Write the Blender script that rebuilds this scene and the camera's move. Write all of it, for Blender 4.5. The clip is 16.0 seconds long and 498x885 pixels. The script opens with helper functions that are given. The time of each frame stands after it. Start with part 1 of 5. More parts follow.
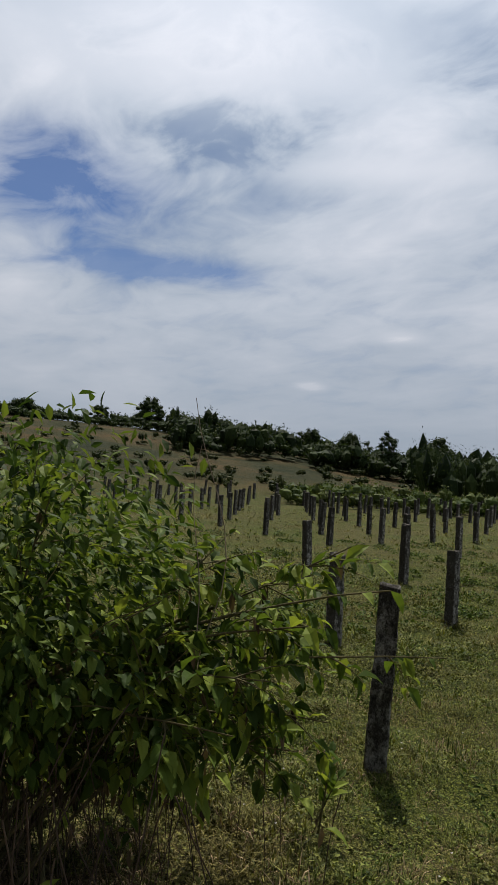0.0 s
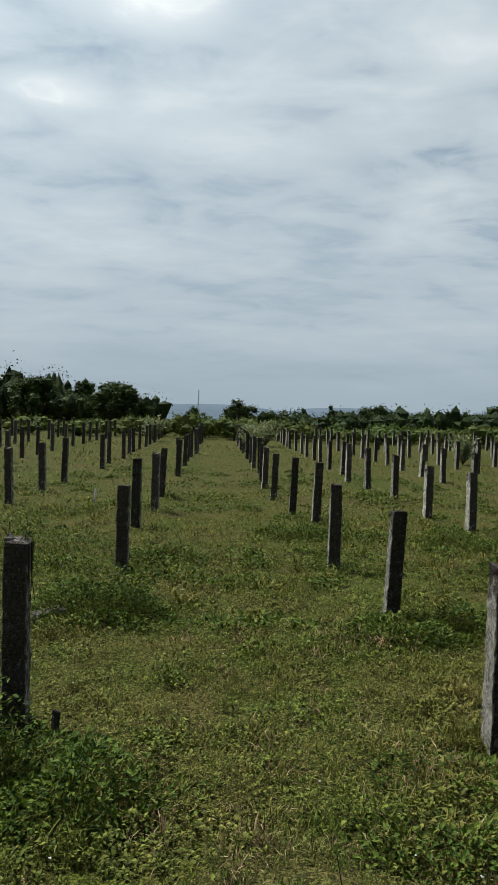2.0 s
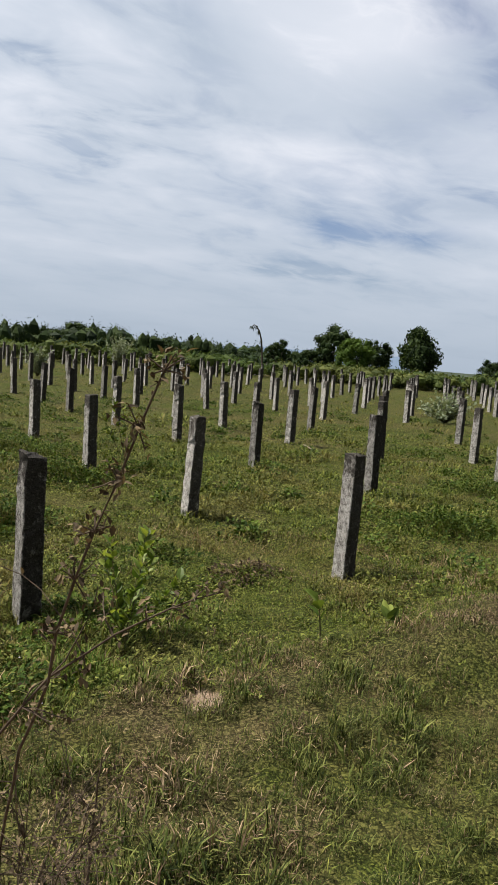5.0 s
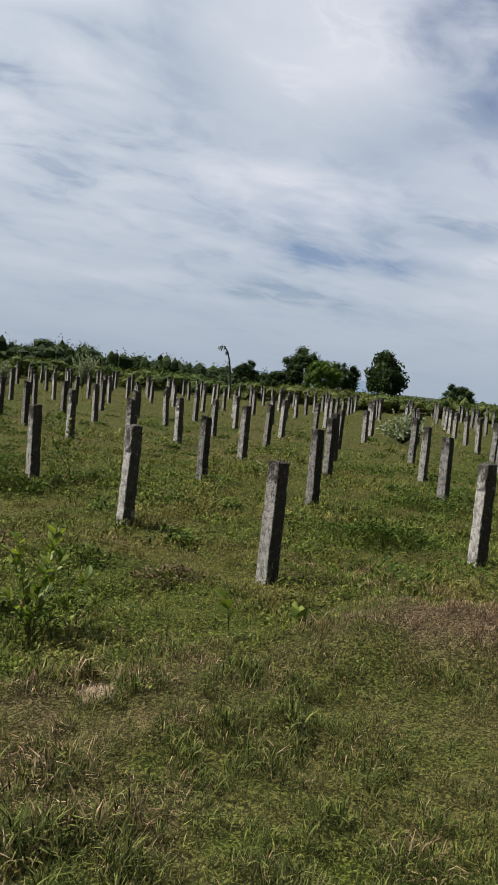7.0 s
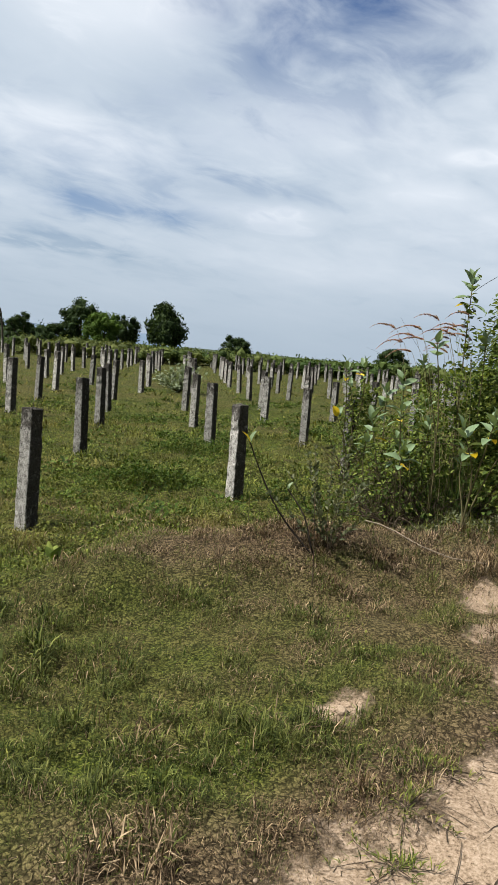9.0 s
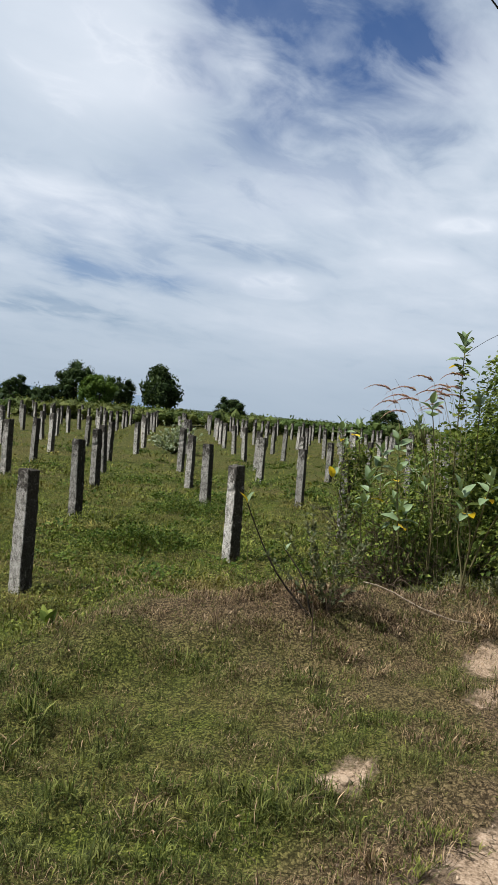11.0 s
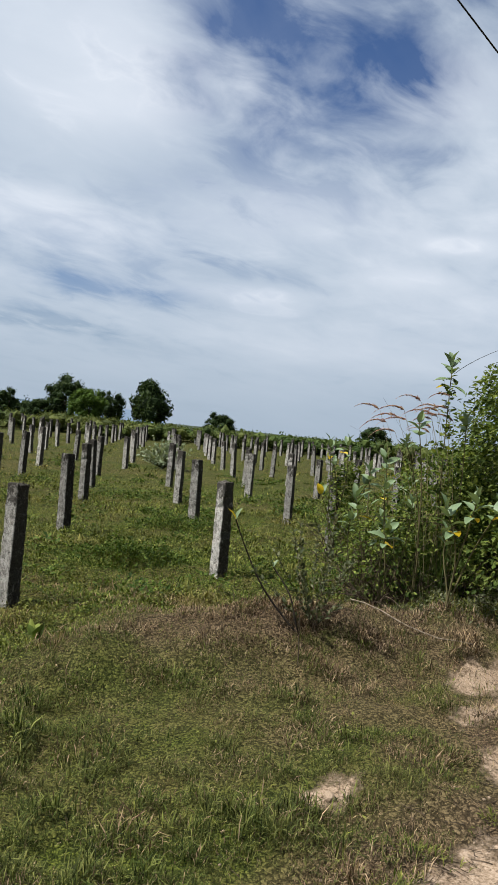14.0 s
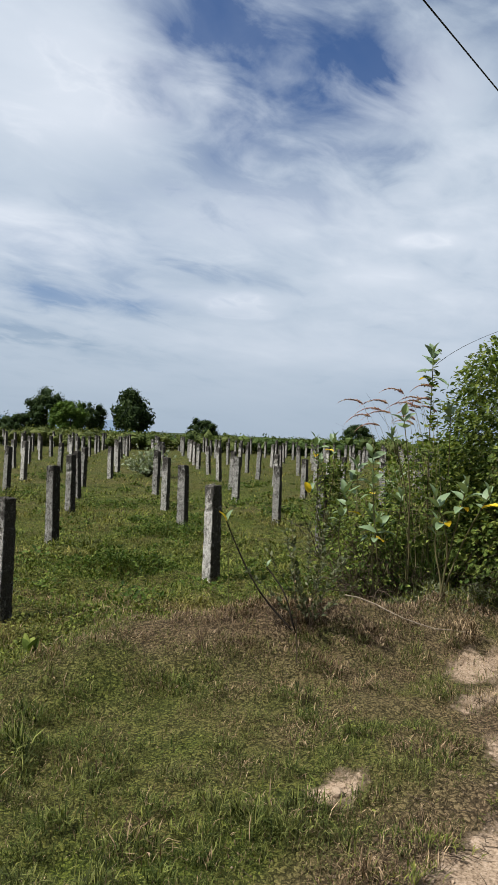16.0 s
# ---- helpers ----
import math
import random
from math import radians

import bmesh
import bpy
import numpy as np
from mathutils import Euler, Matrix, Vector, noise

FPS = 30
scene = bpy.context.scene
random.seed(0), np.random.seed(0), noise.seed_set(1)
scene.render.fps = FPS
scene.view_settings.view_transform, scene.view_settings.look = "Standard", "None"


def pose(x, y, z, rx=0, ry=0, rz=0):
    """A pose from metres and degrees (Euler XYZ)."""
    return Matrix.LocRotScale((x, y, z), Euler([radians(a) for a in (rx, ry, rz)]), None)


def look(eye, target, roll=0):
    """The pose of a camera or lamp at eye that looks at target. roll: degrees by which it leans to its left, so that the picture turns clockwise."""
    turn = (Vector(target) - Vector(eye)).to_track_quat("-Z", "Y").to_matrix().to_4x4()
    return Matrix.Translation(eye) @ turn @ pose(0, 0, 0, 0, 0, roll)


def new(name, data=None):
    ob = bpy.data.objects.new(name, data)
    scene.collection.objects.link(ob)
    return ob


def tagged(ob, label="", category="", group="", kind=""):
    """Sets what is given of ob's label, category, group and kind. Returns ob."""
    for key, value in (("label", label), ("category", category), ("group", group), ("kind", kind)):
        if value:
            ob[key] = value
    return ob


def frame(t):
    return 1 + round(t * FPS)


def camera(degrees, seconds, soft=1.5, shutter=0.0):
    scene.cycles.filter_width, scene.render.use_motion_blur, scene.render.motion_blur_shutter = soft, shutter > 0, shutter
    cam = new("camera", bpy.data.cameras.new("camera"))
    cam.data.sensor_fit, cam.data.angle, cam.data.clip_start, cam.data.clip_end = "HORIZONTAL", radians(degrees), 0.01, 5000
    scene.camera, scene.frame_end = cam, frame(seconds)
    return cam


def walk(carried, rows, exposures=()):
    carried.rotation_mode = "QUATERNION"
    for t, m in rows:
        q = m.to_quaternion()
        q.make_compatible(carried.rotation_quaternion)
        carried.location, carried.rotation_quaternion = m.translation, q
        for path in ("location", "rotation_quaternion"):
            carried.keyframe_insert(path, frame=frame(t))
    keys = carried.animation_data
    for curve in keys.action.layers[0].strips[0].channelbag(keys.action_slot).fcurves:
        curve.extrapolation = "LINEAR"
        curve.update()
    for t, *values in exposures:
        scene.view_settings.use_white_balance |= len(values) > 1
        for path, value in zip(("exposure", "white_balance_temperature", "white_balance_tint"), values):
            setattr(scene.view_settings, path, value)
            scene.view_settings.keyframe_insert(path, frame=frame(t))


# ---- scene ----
cam = camera(37.0, 16.0, soft=1.15)
PATH = [
    (0, (-0.013, -0.153, 1.731), (-1.569, 1.101, 1.815), 3.7),
    (0.5, (0.014, 0.028, 1.73), (-1.151, 1.654, 1.763), 3.5),
    (1, (0.12, 0.069, 1.729), (-0.511, 1.967, 1.697), 2.2),
    (1.5, (0.24, 0.073, 1.727), (0.116, 2.068, 1.645), 1.7),
    (2, (0.28, 0.109, 1.758), (0.363, 2.106, 1.677), 2.0),
    (2.5, (0.29, 0.094, 1.759), (0.457, 2.083, 1.635), 1.6),
    (3, (0.288, 0.08, 1.73), (0.523, 2.059, 1.562), 1.4),
    (3.5, (0.284, 0.092, 1.72), (0.573, 2.06, 1.508), 0.9),
    (4, (0.31, 0.062, 1.703), (0.724, 1.999, 1.427), -0.3),
    (4.3, (0.366, -0.004, 1.697), (0.97, 1.88, 1.404), 1.4),
    (4.5, (0.377, -0.081, 1.713), (1.139, 1.746, 1.429), 3.4),
    (4.8, (0.423, -0.149, 1.685), (1.444, 1.551, 1.426), 4.2),
    (5, (0.481, -0.173, 1.659), (1.595, 1.47, 1.416), 4.6),
    (5.2, (0.545, -0.198, 1.646), (1.748, 1.383, 1.414), 4.3),
    (7.3, (0.709, -0.626, 1.591), (1.888, 0.981, 1.421), 5.8),
    (7.5, (0.711, -0.732, 1.59), (2.029, 0.761, 1.417), 5.2),
    (8, (0.738, -0.771, 1.561), (2.235, 0.541, 1.367), 4.9),
    (8.5, (0.744, -0.768, 1.551), (2.298, 0.467, 1.309), 5.3),
    (9, (0.743, -0.804, 1.557), (2.323, 0.396, 1.306), 5.0),
    (9.2, (0.758, -0.819, 1.557), (2.341, 0.382, 1.326), 4.9),
    (11.3, (0.713, -0.786, 1.553), (2.306, 0.421, 1.477), 5.3),
    (11.5, (0.701, -0.788, 1.565), (2.295, 0.417, 1.489), 5.8),
    (12, (0.697, -0.799, 1.564), (2.3, 0.395, 1.495), 6.8),
    (12.5, (0.685, -0.804, 1.561), (2.291, 0.386, 1.505), 7.0),
    (13, (0.695, -0.809, 1.557), (2.303, 0.378, 1.501), 6.5),
    (13.5, (0.691, -0.817, 1.559), (2.306, 0.362, 1.503), 6.0),
    (14, (0.688, -0.82, 1.566), (2.297, 0.369, 1.523), 5.5),
    (14.5, (0.685, -0.81, 1.563), (2.278, 0.399, 1.534), 5.4),
    (15, (0.681, -0.808, 1.568), (2.258, 0.421, 1.552), 5.2),
    (15.5, (0.691, -0.808, 1.558), (2.277, 0.411, 1.537), 5.1),
    (16, (0.687, -0.794, 1.543), (2.321, 0.359, 1.513), 2.5),
]
walk(cam, [(t, look(eye, target, roll)) for t, eye, target, roll in PATH], [
    (0, 0.17, 6550, 14), (0.5, -0.03, 6500, 10), (1, 0.2, 6500, 8), (1.5, 0.36, 6500, 6), (2.5, 0.45, 6500, 4), (3, 0.54, 6500, 7), (3.5, 0.57, 6500, 9), (4.5, 0.76, 6550, 12), (5, 0.68, 6550, 13.5), (7.3, 0.5, 6500, 13), (8, 0.64, 6480, 10), (8.5, 0.73, 6450, 10), (9, 0.74, 6450, 10), (11.5, 0.64, 6320, 11), (16, 0.61, 6320, 11)])

# ---- world, sun ----
SUN_AZ, SUN_EL = 48.0, 59.0          # degrees: turned left from +y, and above the horizon
world = bpy.data.worlds.new("sky")
scene.world = world
world.use_nodes = True


class Nodes:
    """A small helper to wire node trees."""

    def __init__(self, tree):
        self.tree = tree
        tree.nodes.clear()

    def add(self, kind, **values):
        n = self.tree.nodes.new(kind)
        for key, value in values.items():
            k = key[3:]
            n.inputs[int(k) if k.isdigit() else k.replace("_", " ")].default_value = value
        return n

    def attribute(self, name):
        n = self.tree.nodes.new("ShaderNodeAttribute")
        n.attribute_name = name
        return n.outputs["Fac"]

    def link(self, a, b):
        self.tree.links.new(a, b)

    def math(self, op, a, b=None, c=None, clamp=False):
        n = self.tree.nodes.new("ShaderNodeMath")
        n.operation, n.use_clamp = op, clamp
        for i, v in enumerate((a, b, c)):
            if v is None:
                continue
            if isinstance(v, (int, float)):
                n.inputs[i].default_value = v
            else:
                self.link(v, n.inputs[i])
        return n.outputs[0]

    def ramp(self, fac, stops):
        n = self.tree.nodes.new("ShaderNodeValToRGB")
        el = n.color_ramp.elements
        while len(el) < len(stops):
            el.new(0.5)
        for e, (p, c) in zip(el, stops):
            e.position = p
            e.color = (c, c, c, 1) if isinstance(c, (int, float)) else (*c, 1)
        self.link(fac, n.inputs[0])
        return n.outputs[0]

    def mix(self, fac, a, b, blend="MIX"):
        n = self.tree.nodes.new("ShaderNodeMix")
        n.data_type, n.blend_type = "RGBA", blend
        for sock, v in ((n.inputs[0], fac), (n.inputs[6], a), (n.inputs[7], b)):
            if isinstance(v, (int, float)):
                sock.default_value = v
            elif isinstance(v, tuple):
                sock.default_value = (*v, 1)
            else:
                self.link(v, sock)
        return n.outputs[2]

    def noise(self, vec, scale, detail=4.0, rough=0.55, distort=0.0):
        n = self.tree.nodes.new("ShaderNodeTexNoise")
        n.inputs["Scale"].default_value, n.inputs["Detail"].default_value = scale, detail
        n.inputs["Roughness"].default_value, n.inputs["Distortion"].default_value = rough, distort
        if vec is not None:
            self.link(vec, n.inputs["Vector"])
        return n.outputs["Fac"]

    def mapping(self, vec, loc=(0, 0, 0), rot=(0, 0, 0), scale=(1, 1, 1)):
        n = self.tree.nodes.new("ShaderNodeMapping")
        n.inputs[1].default_value, n.inputs[2].default_value, n.inputs[3].default_value = loc, rot, scale
        self.link(vec, n.inputs[0])
        return n.outputs[0]


sun_way = Vector((-math.sin(radians(SUN_AZ)) * math.cos(radians(SUN_EL)), math.cos(radians(SUN_AZ)) * math.cos(radians(SUN_EL)), math.sin(radians(SUN_EL))))


def build_sky():
    w = Nodes(world.node_tree)
    sky = w.add("ShaderNodeTexSky")
    sky.sky_type, sky.sun_disc = "NISHITA", False
    sky.sun_elevation, sky.sun_rotation = radians(SUN_EL), radians(-SUN_AZ)
    sky.altitude, sky.air_density, sky.dust_density, sky.ozone_density = 100, 1.0, 0.7, 1.5
    tex = w.add("ShaderNodeTexCoord")
    sep = w.add("ShaderNodeSeparateXYZ")
    w.link(tex.outputs["Generated"], sep.inputs[0])
    up = w.math("ADD", w.math("MAXIMUM", sep.outputs[2], 0.0), 0.16)
    flat = w.add("ShaderNodeCombineXYZ")
    w.link(w.math("DIVIDE", sep.outputs[0], up), flat.inputs[0])
    w.link(w.math("DIVIDE", sep.outputs[1], up), flat.inputs[1])
    # a high sheet of streaked cloud: broad forms, bands and fine wisps
    streak = w.mapping(flat.outputs[0], loc=(0.4, 1.3, 0), rot=(0, 0, radians(24)), scale=(0.75, 1.0, 1))
    body = w.noise(streak, 0.8, 3.0, 0.45, 0.3)
    bands = w.noise(w.mapping(flat.outputs[0], loc=(3, 1, 0), rot=(0, 0, radians(12)), scale=(0.8, 1.15, 1)), 1.9, 5.0, 0.5, 0.35)
    wisps = w.noise(w.mapping(flat.outputs[0], rot=(0, 0, radians(24)), scale=(0.85, 1.2, 1)), 4.6, 8.0, 0.56, 0.5)
    ragged = w.math("ADD", w.math("MULTIPLY", w.math("SUBTRACT", wisps, 0.5), 4.5), w.math("MULTIPLY", w.math("SUBTRACT", bands, 0.5), 3.5))

    def spot(az, el, wide, high, soft):
        """1 in the middle of an oval of the sky, falling to 0 with a ragged edge."""
        a, e = radians(az), radians(el)
        side = (math.cos(a), math.sin(a), 0)
        above = (math.sin(a) * math.sin(e), -math.cos(a) * math.sin(e), math.cos(e))
        ahead = (-math.sin(a) * math.cos(e), math.cos(a) * math.cos(e), math.sin(e))
        dots = []
        for axis in (side, above, ahead):
            d = w.add("ShaderNodeVectorMath", in_1=axis)
            d.operation = "DOT_PRODUCT"
            w.link(tex.outputs["Generated"], d.inputs[0])
            dots.append(d.outputs["Value"])
        u, v = w.math("DIVIDE", dots[0], math.sin(radians(wide))), w.math("DIVIDE", dots[1], math.sin(radians(high)))
        q = w.math("ADD", w.math("MULTIPLY", u, u), w.math("MULTIPLY", v, v))
        q = w.math("MAXIMUM", w.math("ADD", q, w.math("MULTIPLY", ragged, soft)), 0.0)
        q = w.math("ADD", q, w.math("MULTIPLY", w.math("LESS_THAN", dots[2], 0.0), 50.0))
        return w.math("POWER", 2.718, w.math("MULTIPLY", q, -1.0))

    fade = w.ramp(sep.outputs[2], [(0.05, 0.15), (0.2, 0.55), (0.42, 1.0)])
    fine = w.math("ADD", w.math("MULTIPLY", w.math("SUBTRACT", bands, 0.5), 1.1), w.math("MULTIPLY", w.math("SUBTRACT", wisps, 0.5), 0.62))
    tone = w.math("ADD", w.math("ADD", w.math("MULTIPLY", w.math("SUBTRACT", body, 0.5), 0.7), w.math("MULTIPLY", fine, fade)), 0.54)
    # lighter and darker parts of the sheet: turn, height above the horizon, half width, half height, strength
    for az, el, wide, high, much in ((-40, 24, 8, 5, 0.30), (-51.0, 10.1, 4.2, 0.7, 0.17), (-53.8, 9.5, 2.4, 0.8, 0.2), (-64.2, 11.9, 3.0, 0.7, 0.2), (-67.5, 14.5, 2.5, 0.6, 0.25), (-53, 16.0, 6, 2.2, 0.16), (-67, 25, 4, 3, 0.25), (43, 22.8, 9, 1.1, 0.25), (40, 10.9, 1.5, 0.4, 0.3), (46.8, 7.0, 1.1, 0.35, 0.3),
            (56, 30, 12, 4, 0.25), (0, 19.6, 9, 1.5, 0.2), (12.5, 21.8, 3.6, 1.0, 0.35), (5.5, 28.0, 4, 1.6, 0.4), (-19, 24.6, 4, 1.5, 0.25), (30, 28.5, 6, 2.4, -0.3), (54, 25, 7, 2.6, -0.35), (-20.5, 14.5, 4, 2.0, -0.15), (-15.7, 18.5, 3.5, 0.7, -0.15), (-37.6, 6.2, 5, 0.6, -0.2)):
        tone = w.math("ADD", tone, w.math("MULTIPLY", spot(az, el, wide, high, 1.3), much))
    grey = w.ramp(tone, [(0.05, (0.24, 0.32, 0.42)), (0.32, (0.39, 0.47, 0.555)), (0.54, (0.52, 0.59, 0.665)), (0.78, (0.67, 0.72, 0.78)), (1.0, (0.86, 0.885, 0.91))])
    # thin cloud is brighter towards the sun behind it
    near = w.add("ShaderNodeVectorMath", in_1=tuple(sun_way))
    near.operation = "DOT_PRODUCT"
    w.link(tex.outputs["Generated"], near.inputs[0])
    glow = w.math("ADD", 1.0, w.math("MULTIPLY", w.math("POWER", w.math("MAXIMUM", near.outputs["Value"], 0.0), 5.0), 0.95))
    grey = w.mix(1.0, grey, glow, "MULTIPLY")
    # the breaks where the blue shows
    mask = w.ramp(w.math("ADD", tone, w.math("MULTIPLY", w.math("SUBTRACT", wisps, 0.5), 0.6)), [(0.05, 0.6), (0.5, 0.97), (1.0, 1.0)])
    for az, el, wide, high, deep in ((68.0, 20.0, 6, 3.2, 0.95), (60, 15.0, 7, 0.9, 0.7), (-41.4, 9.3, 4.5, 0.8, 0.6), (-60.3, 25.6, 5.2, 3.0, 0.95), (-53.5, 27.6, 5.5, 3.4, 0.85), (-53.2, 22, 2.6, 2.4, 0.5), (-61, 20.6, 4.5, 0.7, 0.4), (-55.5, 21.5, 8, 5.5, 0.35), (-42, 12, 9, 3, 0.2), (-74, 35, 18, 6, 0.9)):
        mask = w.math("MULTIPLY", mask, w.math("SUBTRACT", 1.0, w.math("MULTIPLY", w.ramp(spot(az, el, wide, high, 1.0), [(0.02, 0.0), (0.3, 0.35), (0.95, 1.0)]), deep)))
    # unseen sky behind the track, away from the sun, dulled to cut fill light
    rear = w.ramp(w.math("ADD", w.math("MULTIPLY", sep.outputs[1], -0.5), 0.5), [(0.50, 0.0), (0.68, 0.9)])
    grey = w.mix(rear, grey, (0.17, 0.18, 0.19))
    clear = w.mix(1.0, sky.outputs[0], (SKY * 0.78, SKY * 1.02, SKY * 1.38), "MULTIPLY")
    both = w.mix(mask, clear, grey)
    # low down the sheet closes into a pale blue-grey haze
    low = w.ramp(sep.outputs[2], [(0.0, 0.92), (0.05, 0.65), (0.11, 0.28), (0.22, 0.0)])
    both = w.mix(low, both, (0.36, 0.435, 0.515))
    back = w.add("ShaderNodeBackground", in_1=0.72)
    w.link(both, back.inputs[0])
    out = w.add("ShaderNodeOutputWorld")
    w.link(back.outputs[0], out.inputs[0])


SKY = 0.055
build_sky()
sun = new("sun", bpy.data.lights.new("sun", "SUN"))
sun.data.energy, sun.data.angle, sun.data.color = 5.0, radians(1.5), (1.0, 0.95, 0.86)
sun.matrix_world = look(sun_way * 50, (0, 0, 0))

# ---- materials ----


def material(name, rough=0.8):
    m = bpy.data.materials.new(name)
    m.use_nodes = True
    n = Nodes(m.node_tree)
    bsdf = n.add("ShaderNodeBsdfPrincipled", in_Roughness=rough)
    bsdf.inputs["Specular IOR Level"].default_value = 0.3 if rough < 0.58 else 0.08
    out = n.add("ShaderNodeOutputMaterial")
    n.link(bsdf.outputs[0], out.inputs[0])
    return m, n, bsdf, out


def bump(n, bsdf, height, strength, distance):
    b = n.add("ShaderNodeBump", in_Strength=strength, in_Distance=distance)
    n.link(height, b.inputs["Height"])
    n.link(b.outputs[0], bsdf.inputs["Normal"])


def leaf_material(name, dark, mid, light, rough=0.5, through_light=0.3, patch=0.0, patch_colour=(0.2, 0.17, 0.05), patch_scale=0.5):
    """Leaves and blades: each island has its own tint; some light passes through."""
    m, n, bsdf, out = material(name, rough)
    geo = n.add("ShaderNodeNewGeometry")
    tint = n.ramp(geo.outputs["Random Per Island"], [(0.0, dark), (0.5, mid), (1.0, light)])
    if patch:
        where = n.ramp(n.noise(geo.outputs["Position"], patch_scale, 4.0, 0.6), [(0.44, 0.0), (0.62, patch)])
        tint = n.mix(where, tint, n.mix(1.0, patch_colour, n.ramp(geo.outputs["Random Per Island"], [(0, 0.6), (1, 1.5)]), "MULTIPLY"))
    n.link(tint, bsdf.inputs["Base Color"])
    trans = n.add("ShaderNodeBsdfTranslucent")
    n.link(n.mix(1.0, tint, (1.25, 1.2, 0.6), "MULTIPLY"), trans.inputs[0])
    both = n.add("ShaderNodeMixShader", in_0=through_light)
    n.link(bsdf.outputs[0], both.inputs[1])
    n.link(trans.outputs[0], both.inputs[2])
    n.link(both.outputs[0], out.inputs[0])
    return m


def ground_material():
    m, n, bsdf, out = material("ground_soil_and_turf", 0.95)
    pos = n.add("ShaderNodeNewGeometry").outputs["Position"]
    dry = n.attribute("dry")
    dirt = n.attribute("dirt")
    far = n.attribute("far")
    hill = n.attribute("hill")
    cell = n.add("ShaderNodeTexVoronoi", in_Scale=75.0, in_Randomness=1.0)
    warp = n.add("ShaderNodeVectorMath")
    n.link(pos, warp.inputs[0])
    jog = n.add("ShaderNodeTexNoise", in_Scale=30.0)
    n.link(pos, jog.inputs["Vector"])
    amount = n.add("ShaderNodeVectorMath", in_1=(0.045, 0.045, 0.045))
    amount.operation = "MULTIPLY"
    n.link(jog.outputs["Color"], amount.inputs[0])
    n.link(amount.outputs[0], warp.inputs[1])
    n.link(warp.outputs[0], cell.inputs["Vector"])
    tone = n.add("ShaderNodeSeparateXYZ")
    n.link(cell.outputs["Color"], tone.inputs[0])
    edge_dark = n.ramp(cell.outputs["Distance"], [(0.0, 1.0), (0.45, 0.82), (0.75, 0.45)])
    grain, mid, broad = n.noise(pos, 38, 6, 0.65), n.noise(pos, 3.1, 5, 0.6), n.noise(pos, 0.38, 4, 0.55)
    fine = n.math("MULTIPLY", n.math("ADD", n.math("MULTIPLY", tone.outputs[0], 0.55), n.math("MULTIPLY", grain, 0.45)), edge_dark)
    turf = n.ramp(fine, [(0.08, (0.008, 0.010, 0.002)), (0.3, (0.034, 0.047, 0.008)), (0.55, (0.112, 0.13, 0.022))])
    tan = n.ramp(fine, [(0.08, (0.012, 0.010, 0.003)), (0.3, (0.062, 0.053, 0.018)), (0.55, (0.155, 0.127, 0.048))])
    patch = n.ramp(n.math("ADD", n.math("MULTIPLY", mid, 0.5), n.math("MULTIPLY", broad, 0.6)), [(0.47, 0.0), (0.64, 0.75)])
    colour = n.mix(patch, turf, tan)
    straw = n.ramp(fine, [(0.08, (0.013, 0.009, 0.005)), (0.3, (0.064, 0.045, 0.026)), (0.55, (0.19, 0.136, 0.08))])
    colour = n.mix(dry, colour, straw)
    slope = n.math("ADD", n.math("MULTIPLY", n.noise(pos, 0.09, 7, 0.68), 0.7), n.math("MULTIPLY", n.noise(pos, 1.3, 5, 0.65), 0.3))
    colour = n.mix(hill, colour, n.ramp(slope, [(0.40, (0.010, 0.016, 0.004)), (0.5, (0.026, 0.027, 0.008)), (0.58, (0.055, 0.038, 0.014))]))
    sand = n.ramp(n.math("ADD", n.math("MULTIPLY", n.noise(pos, 70, 7, 0.75), 0.75), n.math("MULTIPLY", n.noise(pos, 9, 6, 0.7), 0.25)), [(0.38, (0.05, 0.034, 0.022)), (0.44, (0.175, 0.125, 0.083)), (0.53, (0.29, 0.217, 0.152)), (0.66, (0.40, 0.315, 0.24))])
    edge = n.ramp(n.math("ADD", dirt, n.math("MULTIPLY", n.math("SUBTRACT", n.noise(pos, 7, 9, 0.72), 0.5), 1.7)), [(0.40, 0.0), (0.66, 1.0)])
    colour = n.mix(edge, colour, sand)
    colour = n.mix(far, colour, n.ramp(n.noise(pos, 0.05, 6, 0.7), [(0.35, (0.02, 0.03, 0.018)), (0.7, (0.06, 0.075, 0.045))]))
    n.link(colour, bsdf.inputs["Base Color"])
    bump(n, bsdf, n.math("ADD", n.math("MULTIPLY", fine, n.math("SUBTRACT", 1.0, edge)), n.math("MULTIPLY", grain, 0.4)), 1.0, 0.03)
    return m


